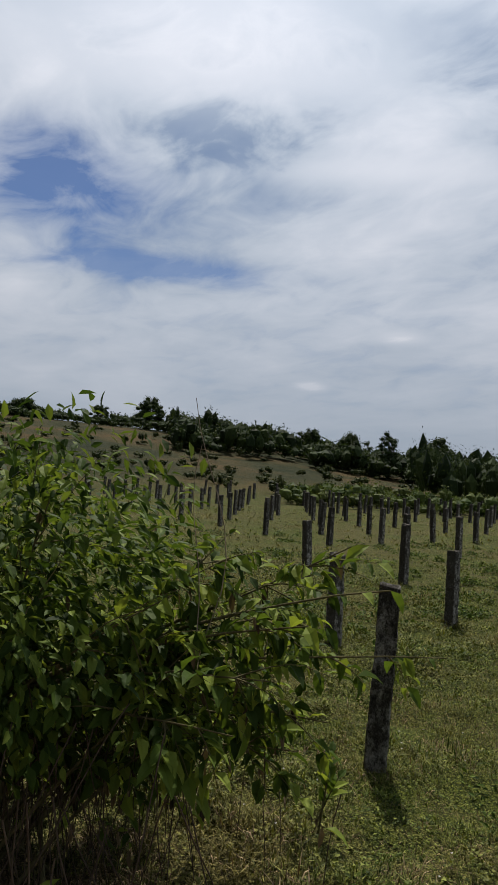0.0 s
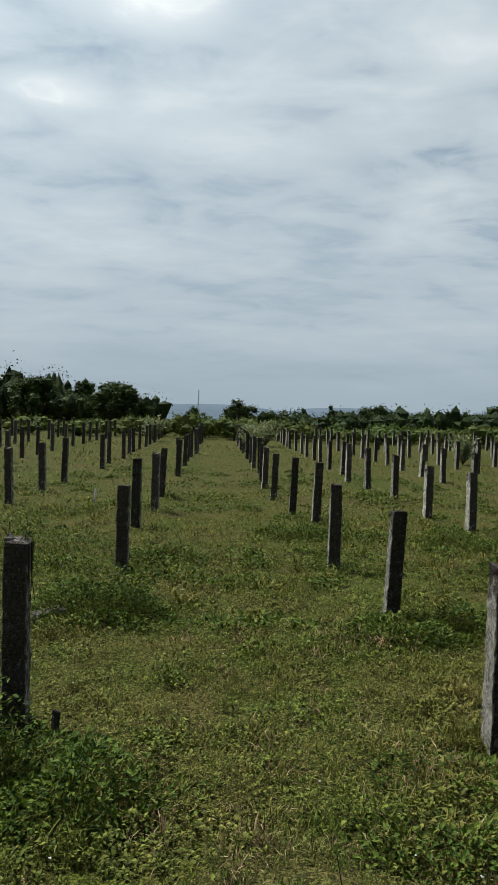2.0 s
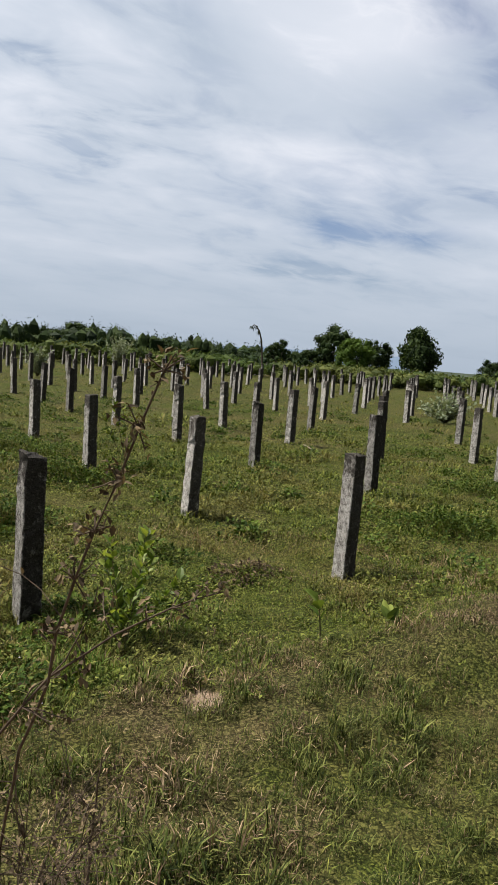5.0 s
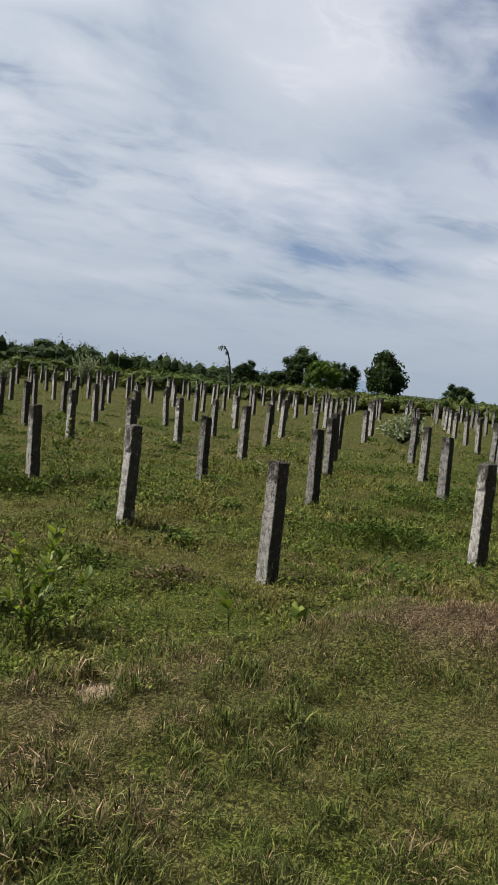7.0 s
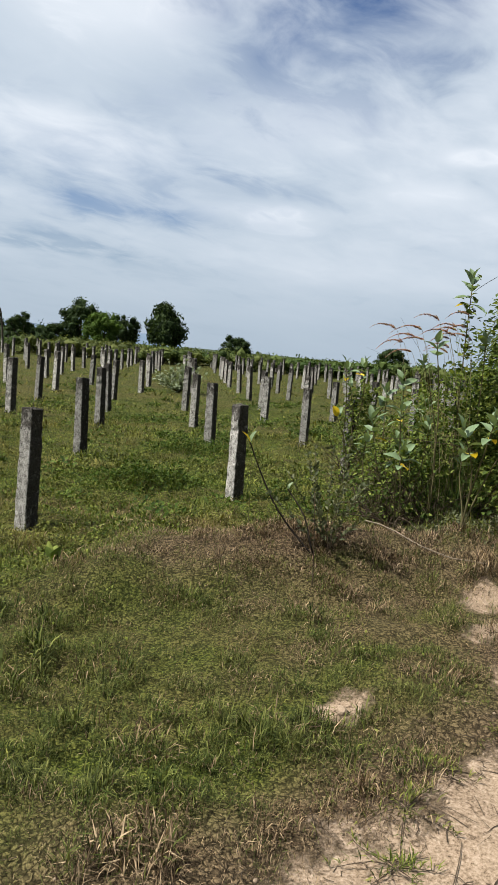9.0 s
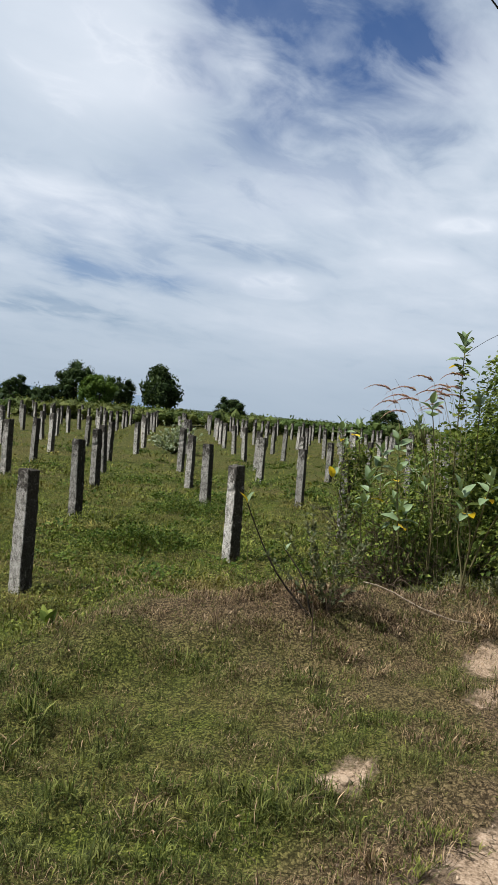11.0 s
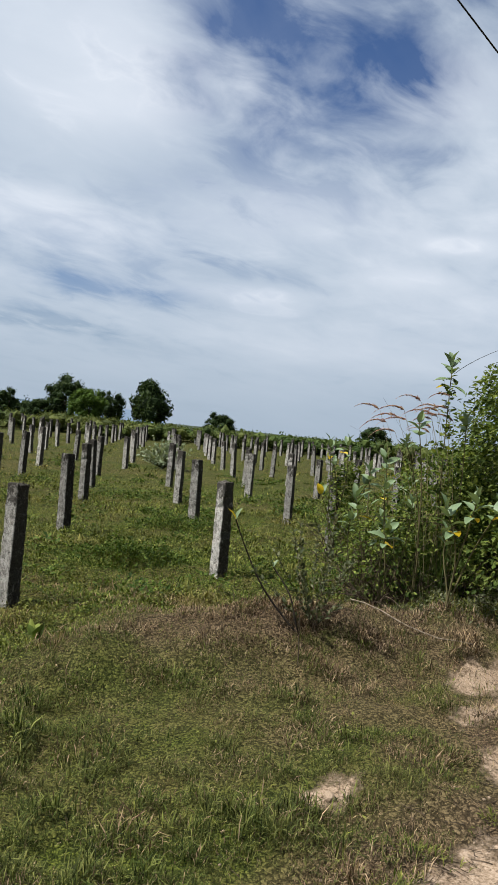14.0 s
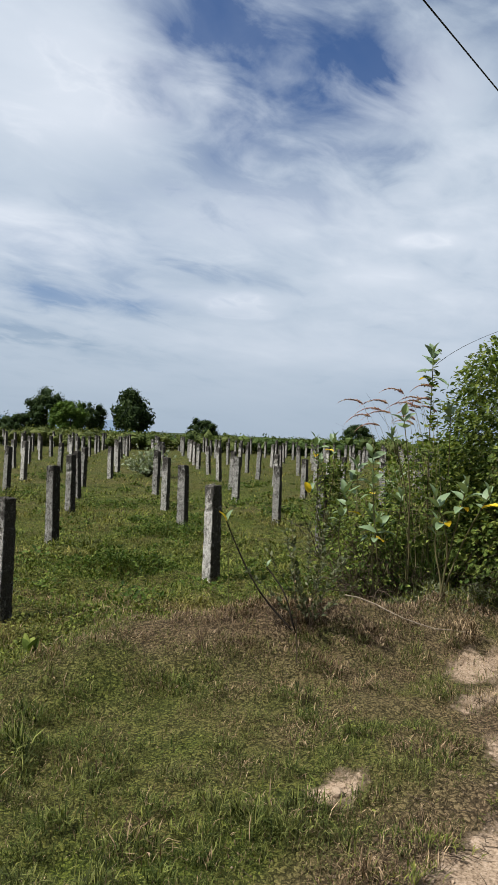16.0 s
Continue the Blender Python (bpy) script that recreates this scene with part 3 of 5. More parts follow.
def build_grass(k=1.0):
    def green(x, y):
        return (1 - 0.82 * dry_mask(x, y)) * (0.07 + 0.93 * bare(x, y))

    def straw(x, y):
        return (0.13 + 0.85 * dry_mask(x, y)) * (0.42 + 0.58 * bare(x, y))

    def tall_dry(x, y):
        return np.clip(1 + 0.55 * value_noise(x * 5 + 5, y * 5, 43) + 0.35 * value_noise(x * 11, y * 11, 46), 0.4, 1.35)

    def tufty(x, y):
        return np.clip(0.95 + 0.5 * value_noise(x * 4 + 9, y * 4, 47) + 0.4 * value_noise(x * 9, y * 9, 48), 0.4, 1.6)

    def verge_tall(x, y):
        return np.clip(0.95 + 0.9 * value_noise(x * 8 + 3, y * 8, 49) + 0.6 * value_noise(x * 17, y * 17, 50), 0.25, 1.75)

    def verge_dry(x, y):
        return tall_dry(x, y) * np.clip(1 + 0.7 * value_noise(x * 8 + 3, y * 8, 49), 0.4, 1.35)

    def tufts(x, y):
        return step(0.25, 0.6, 0.6 * value_noise(x * 1.9, y * 1.9, 61) + 0.5 * value_noise(x * 5.2, y * 5.2, 62)) * (1 - 0.6 * dry_mask(x, y)) * bare(x, y) * (1 - 0.7 * verge(x, y))

    def lush(x, y):
        return lush_spots(x, y) * field(x, y) * bare(x, y)

    grass("short_green_grass", "short trampled green grass blades covering the ground", M_TURF, int(430000 * k), 1.9, 6.2, 0.034, 0.08, lambda x, y: green(x, y) * (1 - 0.9 * verge(x, y)), (0.3, 1.4), tufty, 0.0, 0.6)
    grass("verge_grass", "thin tangled green grass on the verge beside the track", M_VERGE, int(960000 * k), 1.55, 5.6, 0.036, 0.055, lambda x, y: green(x, y) * verge(x, y), (0.2, 1.45), verge_tall, 0.0, 0.8)
    grass("dry_grass", "dry straw-coloured grass blades on the bank", M_STRAW, int(1000000 * k), 1.55, 6.6, 0.036, 0.058, straw, (0.2, 1.5), verge_dry, 0.0, 0.8)
    def dead(x, y):
        d, v = near_line(x, y, BANK)
        foot = np.exp(-((x - 6.7) / 0.6) ** 2 - ((y - 1.6) / 0.75) ** 2)
        return np.maximum(1.2 * np.exp(-(d / 0.38) ** 2) * step(0.13, 0.24, v), foot) * step(0.0, 0.5, 0.5 + 0.6 * value_noise(x * 4.1, y * 4.1, 81))

    grass("dead_creeper", "dead dark brown creeping stems and leaves on the bank's crest", M_DEADCREEP, int(800000 * k), 2.6, 8.0, 0.034, 0.1, dead, (0.2, 1.5), tall_dry, 0.05)
    def lush_grass(x, y):
        spots = np.zeros(np.shape(x))
        for cx, cy, w in ((1.5, 2.95, 0.5), (2.3, 3.5, 0.45), (0.95, 2.75, 0.4), (0.75, 2.4, 0.3), (1.75, 3.3, 0.35), (1.3, 2.3, 0.3), (-0.35, 3.05, 0.4), (1.75, 3.75, 0.35), (3.05, 0.14, 0.1), (3.3, 0.26, 0.08)):
            spots = np.maximum(spots, np.exp(-(((x - cx) / w) ** 2 + ((y - cy) / w / 0.8) ** 2)))
        return spots * (1 - 0.5 * dry_mask(x, y)) * step(-0.4, 0.6, value_noise(x * 5, y * 5, 91)) * 0.75

    grass("lush_grass", "longer bright green grass growing in patches", M_SOFTGRASS, int(420000 * k), 1.9, 5.0, 0.044, 0.07, lush_grass, (0.25, 1.35), tufty, 0.0, 0.6)
    grass("grass_tufts", "taller darker tufts of grass scattered over the field", M_TUFT, int(260000 * k), 2.6, 13.0, 0.06, 0.09, tufts, (0.2, 1.1))
    grass("creeping_weeds", "small round green leaves of creeping weeds", M_CREEP, int(330000 * k), 3.1, 8.5, 0.021, 0.55, lambda x, y: (0.45 + 0.55 * lush(x, y)) * (1 - 0.95 * dry_mask(x, y)) * bare(x, y) * (1 - 0.9 * verge(x, y)), (0.5, 1.5), None, 0.085)
    grass("meadow_grass", "short olive-green meadow grass further out in the field", M_TURF, int(230000 * k), 6.2, 13.0, 0.05, 0.13, field, (0.35, 1.35), tufty, 0.0, 0.6)
    grass("meadow_weeds", "patches of lush green weeds in the meadow", M_CREEP, int(200000 * k), 8.0, 17.0, 0.036, 0.5, lambda x, y: (0.35 + 0.65 * lush(x, y)) * field(x, y), (0.5, 1.5), None, 0.10)
    grass("far_grass", "grass tufts in the far part of the field", M_TURF, int(55000 * k), 13.0, 38.0, 0.075, 0.3, field, (0.4, 1.4))


# ---- concrete posts ----
POST_W, POST_H = 0.125, 0.95


def post_mesh(seed, rings=22):
    r = np.random.default_rng(seed)
    prof = np.array([(-1, -0.86), (-0.86, -1), (0.86, -1), (1, -0.86), (1, 0.86), (0.86, 1), (-0.86, 1), (-1, 0.86)]) * POST_W / 2
    zs = np.linspace(-0.12, POST_H, rings)
    zs[1:-1] += r.uniform(-0.02, 0.02, rings - 2)
    bow = r.normal(0, 0.004, (2, 3))
    v = []
    for i, z in enumerate(zs):
        t = z / POST_H
        c = np.array([bow[0] @ [t, t * t, t ** 3], bow[1] @ [t, t * t, t ** 3]])
        ring = prof * (1.03 - 0.07 * t) * (1 + r.normal(0, 0.02, (8, 1))) + c + r.normal(0, 0.0016, (8, 2))
        if r.uniform() < 0.45:  # a chipped corner
            k = r.integers(0, 4) * 2
            ring[k] *= r.uniform(0.72, 0.95)
            ring[(k + 7) % 8] *= r.uniform(0.86, 0.98)
        zz = np.full(8, z) + (r.normal(0, 0.007, 8) - 0.035 * r.uniform() ** 3 * np.roll([1, 1, 0.5, 0, 0, 0, 0, 0.5], r.integers(0, 8)) if i == rings - 1 else 0)
        v.append(np.column_stack([ring, zz]))
    top = v[-1].mean(0) + [0, 0, 0.008]
    v = np.concatenate(v + [v[-1] * [0.8, 0.8, 1] + [0, 0, 0.006], top[None]])
    # 0.95 on the -y face, away from the sun, paints its shade darker
    crust_shade = np.tile([0.0, 0.95, 0.95, 0.45, 0.45, 0.3, 0.3, 0.0], rings + 1)
    crust_shade = np.append(crust_shade, 0.6)
    crust_shade = np.maximum(crust_shade, step(0.74, 0.92, v[:, 2] / POST_H) * r.uniform(0.4, 0.9)) * (0.75 + 0.25 * step(0.05, 0.3, v[:, 2]))
    quads = [(a * 8 + j, a * 8 + (j + 1) % 8, (a + 1) * 8 + (j + 1) % 8, (a + 1) * 8 + j) for a in range(rings) for j in range(8)]
    last = rings * 8
    return v, np.array(quads), np.array([(last + j, last + (j + 1) % 8, len(v) - 1) for j in range(8)]), crust_shade


def tubes(lines, radius, sides=5, tip=0.25):
    """Tapering round stems along polylines: vertices and quads."""
    vs, fs, at = [], [], 0
    for k, line in enumerate(lines):
        p = np.asarray(line, float)
        r0 = radius[k] if np.ndim(radius) else radius
        t = np.gradient(p, axis=0)
        t /= np.linalg.norm(t, axis=1, keepdims=True) + 1e-9
        ref = np.where(np.abs(t[:, 2:3]) > 0.9, [[1.0, 0, 0]], [[0, 0, 1.0]])
        a = np.cross(t, ref)
        a /= np.linalg.norm(a, axis=1, keepdims=True) + 1e-9
        b = np.cross(t, a)
        rad = r0 * np.linspace(1, tip, len(p))
        ang = np.arange(sides) / sides * 6.2832
        ring = p[:, None] + rad[:, None, None] * (a[:, None] * np.cos(ang)[None, :, None] + b[:, None] * np.sin(ang)[None, :, None])
        vs.append(ring.reshape(-1, 3))
        i = (np.arange(len(p) - 1)[:, None] * sides + np.arange(sides)[None]).ravel()
        j = (np.arange(len(p) - 1)[:, None] * sides + (np.arange(sides)[None] + 1) % sides).ravel()
        fs.append(np.stack([i, j, j + sides, i + sides], 1) + at)
        at += len(p) * sides
    return np.concatenate(vs), np.concatenate(fs)


def post_kind(seed):
    v, q, t, crust_shade = post_mesh(seed)
    me = mesh("concrete_post", v, [q, t], M_CONCRETE)
    me.attributes.new("lichen_shade", "FLOAT", "POINT").data.foreach_set("value", crust_shade.astype(np.float32))
    return me


POST_KINDS = [post_kind(100 + k) for k in range(8)]

# the posts nearest the track: x and y of each
NEAR_POSTS = (
    (-0.75, 4.05), (-0.71, 8.09), (1.62, 8.35), (1.79, 6.3), (1.8, 3.9), (3.9, 8.27), (4.15, 11.2), (3.99, 5.93), (6.43, 8.43), (8.45, 10.3),
    (4.2, 3.91), (6.63, 3.8), (6.74, 6.36), (9.18, 6.35), (11.1, 8.4), (-3.02, 5.67), (-2.93, 3.3), (-3.1, 7.94), (-5.5, 7.6), (-3.05, 10.06),
    (-5.32, 5.38), (-0.87, 10.82), (-0.73, 12.42), (1.84, 11.6), (1.6, 12.87), (1.4, 14.6), (6.5, 10.9), (6.3, 13.0), (8.9, 8.5), (8.82, 3.77),
    (10.9, 5.8), (13.1, 8.25), (-3.3, 13.1), (-3.2, 15.1), (-3.08, 16.6), (-8.06, 9.83), (-9.1, 8.6), (-5.9, 10.5), (3.85, 12.5), (3.98, 15.4), (10.7, 10.35), (13.07, 10.44), (8.4, 12.5), (6.15, 15.1))
# posts that lean: turn about x and about y, in degrees
LEANING = {3: (0.0, 2.0), 5: (0.0, -1.3), 7: (1.1, 1.7), 10: (0.55, 0.43), 16: (-1.9, 1.5)}
TALL = {16: 1.14}
TURNED = {16: -50.0, 4: 3.0, 11: -12.0}
# the rest stand on a lattice: column, first post of the column
COLUMNS = [(-5.9, 13.4), (-3.0, 19.0), (-0.7, 14.6), (1.35, 16.7), (3.85, 17.2), (6.2, 17.2), (8.5, 14.7), (10.65, 12.5), (12.9, 12.6)]
COLUMNS += [(15.6 + 2.28 * i, (6.1 if i < 2 else 4.0)) for i in range(15)]
COLUMNS += [(-8.4 - 2.6 * i, 13.2 + 0.2 * i) for i in range(13)]
PITCH = 2.12


def wires(seed):
    """Ends of rusty tie wire that stick out of a post's top."""
    r = np.random.default_rng(seed)
    lines = []
    for k in range(r.integers(2, 5)):
        a, ln = r.uniform(0, 6.28), r.uniform(0.05, 0.13)
        s = np.array([r.uniform(-0.04, 0.04), r.uniform(-0.04, 0.04), POST_H - 0.01])
        d = np.array([math.cos(a) * 0.5, math.sin(a) * 0.5, r.uniform(0.3, 1.2)])
        lines.append([s, s + d * ln * 0.5, s + d * ln + [0, 0, -0.02 * r.uniform(0, 1)]])
    return [mesh("tie_wire", *tubes([ln], 0.0024, 4, 0.8), M_WIRE) for ln in lines]


def build_posts():
    r = np.random.default_rng(5)
    spots = list(NEAR_POSTS)
    for x, y0 in COLUMNS:
        y = y0
        while y < 46:
            if r.uniform() > 0.04:
                spots.append((x + r.normal(0, 0.07), y + r.normal(0, 0.08)))
            y += PITCH
    order = sorted(range(len(spots)), key=lambda i: math.hypot(spots[i][0] - 1, spots[i][1]))
    rest = []
    for rank, i in enumerate(order):
        x, y = spots[i]
        lean = LEANING.get(i, (0.0, 0.0) if i < 22 else (r.normal(0, 1.2), r.normal(0, 1.2)))
        m = pose(x, y, float(height(x, y)), *lean, TURNED.get(i, r.normal(10 if x > 2.5 else -2, 4))) @ Matrix.Diagonal((r.uniform(0.94, 1.08), r.uniform(0.94, 1.08), TALL.get(i, r.uniform(0.95, 1.05)), 1))
        if rank < 290:
            post = new("concrete_post", POST_KINDS[int(r.integers(0, 8))])
            post.matrix_basis = m
            tagged(post, "square weathered grey concrete post standing in the field", "post", "posts of the field")
            if rank < 40 and r.uniform() < 0.6:
                for w in wires(300 + rank):
                    part("tie_wire", w, post, "rusty wire end on the post top")
        else:
            rest.append(np.array(m))
    v0, q, t, crust_shade = post_mesh(100, 4)
    vs, qs, ts = [], [], []
    for k, m in enumerate(rest):
        vs.append(v0 @ m[:3, :3].T + m[:3, 3])
        qs.append(q + k * len(v0))
        ts.append(t + k * len(v0))
    far = new("far_concrete_posts", mesh("far_concrete_posts", np.concatenate(vs), [np.concatenate(qs), np.concatenate(ts)], M_CONCRETE))
    far.data.attributes.new("lichen_shade", "FLOAT", "POINT").data.foreach_set("value", np.tile(crust_shade, len(rest)).astype(np.float32))
    tagged(far, "rows of weathered concrete posts far out in the field", "posts", kind="stuff")


build_posts()

# ---- plants ----


def leaf_cloud(at, way, size, width=0.45, r=rng, fold=0.18, droop=0.12):
    """Pointed, folded leaves: each grows from at along way. Vertices and faces; one island a leaf."""
    n = len(at)
    way = way / (np.linalg.norm(way, axis=1, keepdims=True) + 1e-9)
    ref = np.array([0, 0, 1.0]) + r.normal(0, 0.35, (n, 3))
    side = np.cross(way, ref)
    side /= np.linalg.norm(side, axis=1, keepdims=True) + 1e-9
    up = np.cross(side, way)
    s = np.asarray(size)[:, None] * np.ones((n, 1))
    w = width * s / 2
    p0 = at
    p1 = at + way * s * 0.35
    p2 = at + way * s * 0.72 - up * s * droop * 0.35
    p3 = at + way * s - up * s * droop
    lift = up * s * fold * width
    v = np.stack([p0, p1 + side * w + lift, p1 - side * w + lift, p2 + side * w * 0.7 + lift * 0.6, p2 - side * w * 0.7 + lift * 0.6, p3, p1, p2], 1).reshape(-1, 3)
    i = np.arange(n)[:, None] * 8
    tri = np.concatenate([i + [0, 6, 1], i + [0, 2, 6], i + [7, 5, 3], i + [7, 4, 5]])
    quad = np.concatenate([i + [6, 7, 3, 1], i + [6, 2, 4, 7]])
    return v, [tri, quad]


def leaf_diamonds(at, way, size, width=0.5, r=rng):
    """Small pointed leaves folded along the middle, two faces each."""
    n = len(at)
    way = way / (np.linalg.norm(way, axis=1, keepdims=True) + 1e-9)
    side = np.cross(way, np.array([0, 0, 1.0]) + r.normal(0, 0.35, (n, 3)))
    side /= np.linalg.norm(side, axis=1, keepdims=True) + 1e-9
    up = np.cross(side, way)
    s = np.asarray(size)[:, None]
    mid = at + way * s * 0.45 + up * s * 0.08
    v = np.stack([at, mid - side * s * width / 2, at + way * s - up * s * 0.1, mid + side * s * width / 2], 1).reshape(-1, 3)
    i = np.arange(n)[:, None] * 4
    return v, np.concatenate([i + [0, 2, 1], i + [0, 3, 2]])


def cards(at, size, r=rng, flat=0.0):
    """Small four-cornered leaves turned any way, for crowns seen from afar."""
    n = len(at)
    a = r.normal(0, 1, (n, 3))
    a[:, 2] *= 1 - flat
    a /= np.linalg.norm(a, axis=1, keepdims=True)
    b = np.cross(a, r.normal(0, 1, (n, 3)))
    b /= np.linalg.norm(b, axis=1, keepdims=True) + 1e-9
    s = np.asarray(size)[:, None]
    v = np.stack([at - a * s * 0.6, at + b * s * 0.32, at + a * s * 0.6, at - b * s * 0.32], 1).reshape(-1, 3)
    i = np.arange(n)[:, None] * 4
    return v, i + [0, 1, 2, 3]


def shoot(start, way, length, sag, r, steps=7, wander=0.06):
    """A stem's polyline: starts along way, sags and wanders."""
    p, d = [np.array(start, float)], np.array(way, float)
    d /= np.linalg.norm(d)
    for _ in range(steps - 1):
        d = d + np.array([0, 0, -sag / steps]) + r.normal(0, wander, 3)
        d /= np.linalg.norm(d)
        p.append(p[-1] + d * length / (steps - 1))
    return np.array(p)


def leaves_on(lines, per, size, r, spread=0.8, first=0.25, jitter=0.35):
    """Places, ways and sizes of leaves along stems."""
    at, way, sz = [], [], []
    for ln in lines:
        t = r.uniform(first, 1.0, per) * (len(ln) - 1)
        i = np.minimum(t.astype(int), len(ln) - 2)
        f = (t - i)[:, None]
        p = ln[i] * (1 - f) + ln[i + 1] * f
        d = ln[i + 1] - ln[i]
        d /= np.linalg.norm(d, axis=1, keepdims=True) + 1e-9
        o = r.normal(0, 1, (per, 3))
        o -= d * (o * d).sum(1, keepdims=True)
        o /= np.linalg.norm(o, axis=1, keepdims=True) + 1e-9
        at.append(p)
        way.append(o * spread + d * (1 - spread * 0.5) + [0, 0, -0.1])
        sz.append(size * r.uniform(1 - jitter, 1 + jitter, per))
    return np.concatenate(at), np.concatenate(way), np.concatenate(sz)


def leafy_mass(r, centre, radii, count, size, mat, name="foliage", width=0.5, hollow=0.35, floor=0.1, tilt=0.5, shape=leaf_cloud, rough=1.0):
    """Leaves that fill the outer part of an uneven rounded body, hanging outwards."""
    u = r.normal(0, 1, (count, 3))
    u /= np.linalg.norm(u, axis=1, keepdims=True)
    lump = 1 + rough * (0.22 * value_noise(u[:, 0] * 3 + 7, u[:, 2] * 3 + u[:, 1] * 2, 77) + 0.12 * value_noise(u[:, 0] * 8, u[:, 2] * 8 + u[:, 1] * 5, 78))
    k = hollow + (1 - hollow) * r.uniform(0, 1, (count, 1)) ** 0.5
    p = np.array(centre) + u * np.array(radii) * k * lump[:, None]
    sel = p[:, 2] > floor
    way = u * [1, 1, 0.5] + r.normal(0, 0.6, (count, 3)) + [0, 0, -tilt]
    return mesh(name, *shape(p[sel], way[sel], size * r.uniform(0.6, 1.35, sel.sum()), width, r), mat), p[sel]


def wild_shrub():
    """The big leafy shrub beside the track, its branches leaning over the field."""
    r = np.random.default_rng(11)
    bx, by = -3.1, 0.95
    t = thing("wild_shrub", "dense leafy wild shrub with drooping green branches", "shrub", at=(bx, by, float(height(bx, by))))
    stems, twigs = [], []
    for k in range(40):
        a, e = r.uniform(0, 6.283), r.uniform(0.5, 1.45)
        way = np.array([math.cos(a) * math.cos(e), math.sin(a) * math.cos(e), math.sin(e)])
        ln = shoot((r.normal(0, 0.2), r.normal(0, 0.2), 0), way, r.uniform(1.3, 1.95), 0.75, r, 9)
        stems.append(ln)
        for j in range(9):
            i = r.integers(3, 8)
            d = ln[i + 1] - ln[i] if i < 8 else ln[8] - ln[7]
            twigs.append(shoot(ln[i], d / np.linalg.norm(d) + r.normal(0, 0.7, 3) + [0, 0, -0.2], r.uniform(0.2, 0.45), 0.7, r, 5))
    # the long branches that reach out over the grass
    for az, el, ln_ in ((40, 12, 1.3), (33, 26, 1.3), (47, 2, 1.15), (25, 20, 1.2), (56, 22, 1.2), (14, 10, 1.1), (62, 8, 1.1), (44, 34, 1.1), (50, 30, 1.5), (38, 20, 1.75), (42, 27, 1.6)):
        way = np.array([math.cos(radians(az)) * math.cos(radians(el)), math.sin(radians(az)) * math.cos(radians(el)), math.sin(radians(el))])
        ln = shoot((0.15, 0.1, 0.75), way, ln_, 0.2, r, 9, 0.04)
        stems.append(ln)
        for j in range(14 if ln_ < 1.55 else 4):
            i = r.integers(3, 8)
            twigs.append(shoot(ln[i], (ln[i + 1] - ln[i]) / 0.2 + r.normal(0, 0.6, 3), r.uniform(0.15, 0.34), 0.8, r, 5))
    part("branch_tangle", mesh("branch_tangle", *tubes(stems, r.uniform(0.006, 0.012, len(stems)), 5), M_STEM, True), t, "brown woody branches")
    part("twig_tangle", mesh("twig_tangle", *tubes(twigs, 0.0035, 4), M_STEM, True), t)
    at, way, sz = leaves_on(twigs, 9, 0.074, r, 0.8, 0.1, 0.5)
    at2, way2, sz2 = leaves_on(stems, 12, 0.074, r, 0.8, 0.35, 0.5)
    way, way2 = way + [0, 0, -0.15], way2 + [0, 0, -0.15]
    at, way, sz = np.concatenate([at, at2]), np.concatenate([way, way2]), np.concatenate([sz, sz2])
    sel = (at[:, 2] < 1.48 + r.uniform(0, 0.2, len(at))) & (at[:, 2] > 0.05)
    at, way, sz = at[sel], way[sel], sz[sel]
    dead = r.uniform(size=len(at)) < np.where(at[:, 2] < 0.5, 0.6, 0.05)
    part("foliage", mesh("foliage", *leaf_cloud(at[~dead], way[~dead], sz[~dead], 0.48, r, 0.25, 0.3), M_SHRUB), t, "pointed glossy green leaves")
    part("inner_foliage", leafy_mass(r, (-0.05, 0, 1.04), (0.97, 0.97, 0.79), 9500, 0.064, M_SHRUB_SHADED, "inner_foliage", 0.46, 0.3, 0.42, 0.6, leaf_cloud, 1.5)[0], t, "dark shaded inner leaves")
    hang = way[dead] * 0.3 + [0, 0, -1.0]
    part("withered_foliage", mesh("withered_foliage", *leaf_cloud(at[dead], hang, sz[dead] * 0.8, 0.3, r), M_DEADLEAF), t, "withered brown hanging leaves")
    # dead stalks hanging to the ground underneath
    lines = [shoot((r.normal(0, 0.5), r.normal(0, 0.5), r.uniform(0.5, 0.9)), (r.normal(0, 0.3), r.normal(0, 0.3), -1), r.uniform(0.5, 0.9), 0.1, r, 6) for _ in range(320)]
    part("stalk_tangle", mesh("stalk_tangle", *tubes(lines, 0.003, 4, 0.6), M_TWIG, True), t, "thin dead stalks under the leaves")
    for k, (x, y, h, sx) in enumerate(((0.80, 0.55, 0.36, 0.09), (0.83, 0.52, 0.18, -0.07))):
        z, u = np.linspace(1.0, 1.6 + h, 9), np.linspace(0, 1, 9)
        ln = np.column_stack([x + sx * np.sin(u * 3.6), y + 0.05 * np.sin(u * 5), z])
        part("tendril", mesh("tendril", *tubes([ln], 0.003, 4, 0.5), M_PALE, True), t, "thin pale dead tendril")


def clump_template(detail):
    bm = bmesh.new()
    bmesh.ops.create_icosphere(bm, subdivisions=detail, radius=1.0)
    v, f = np.array([q.co[:] for q in bm.verts]), np.array([[q.index for q in p.verts] for p in bm.faces])
    bm.free()
    return v, f


CLUMP_V, CLUMP_F = clump_template(1)


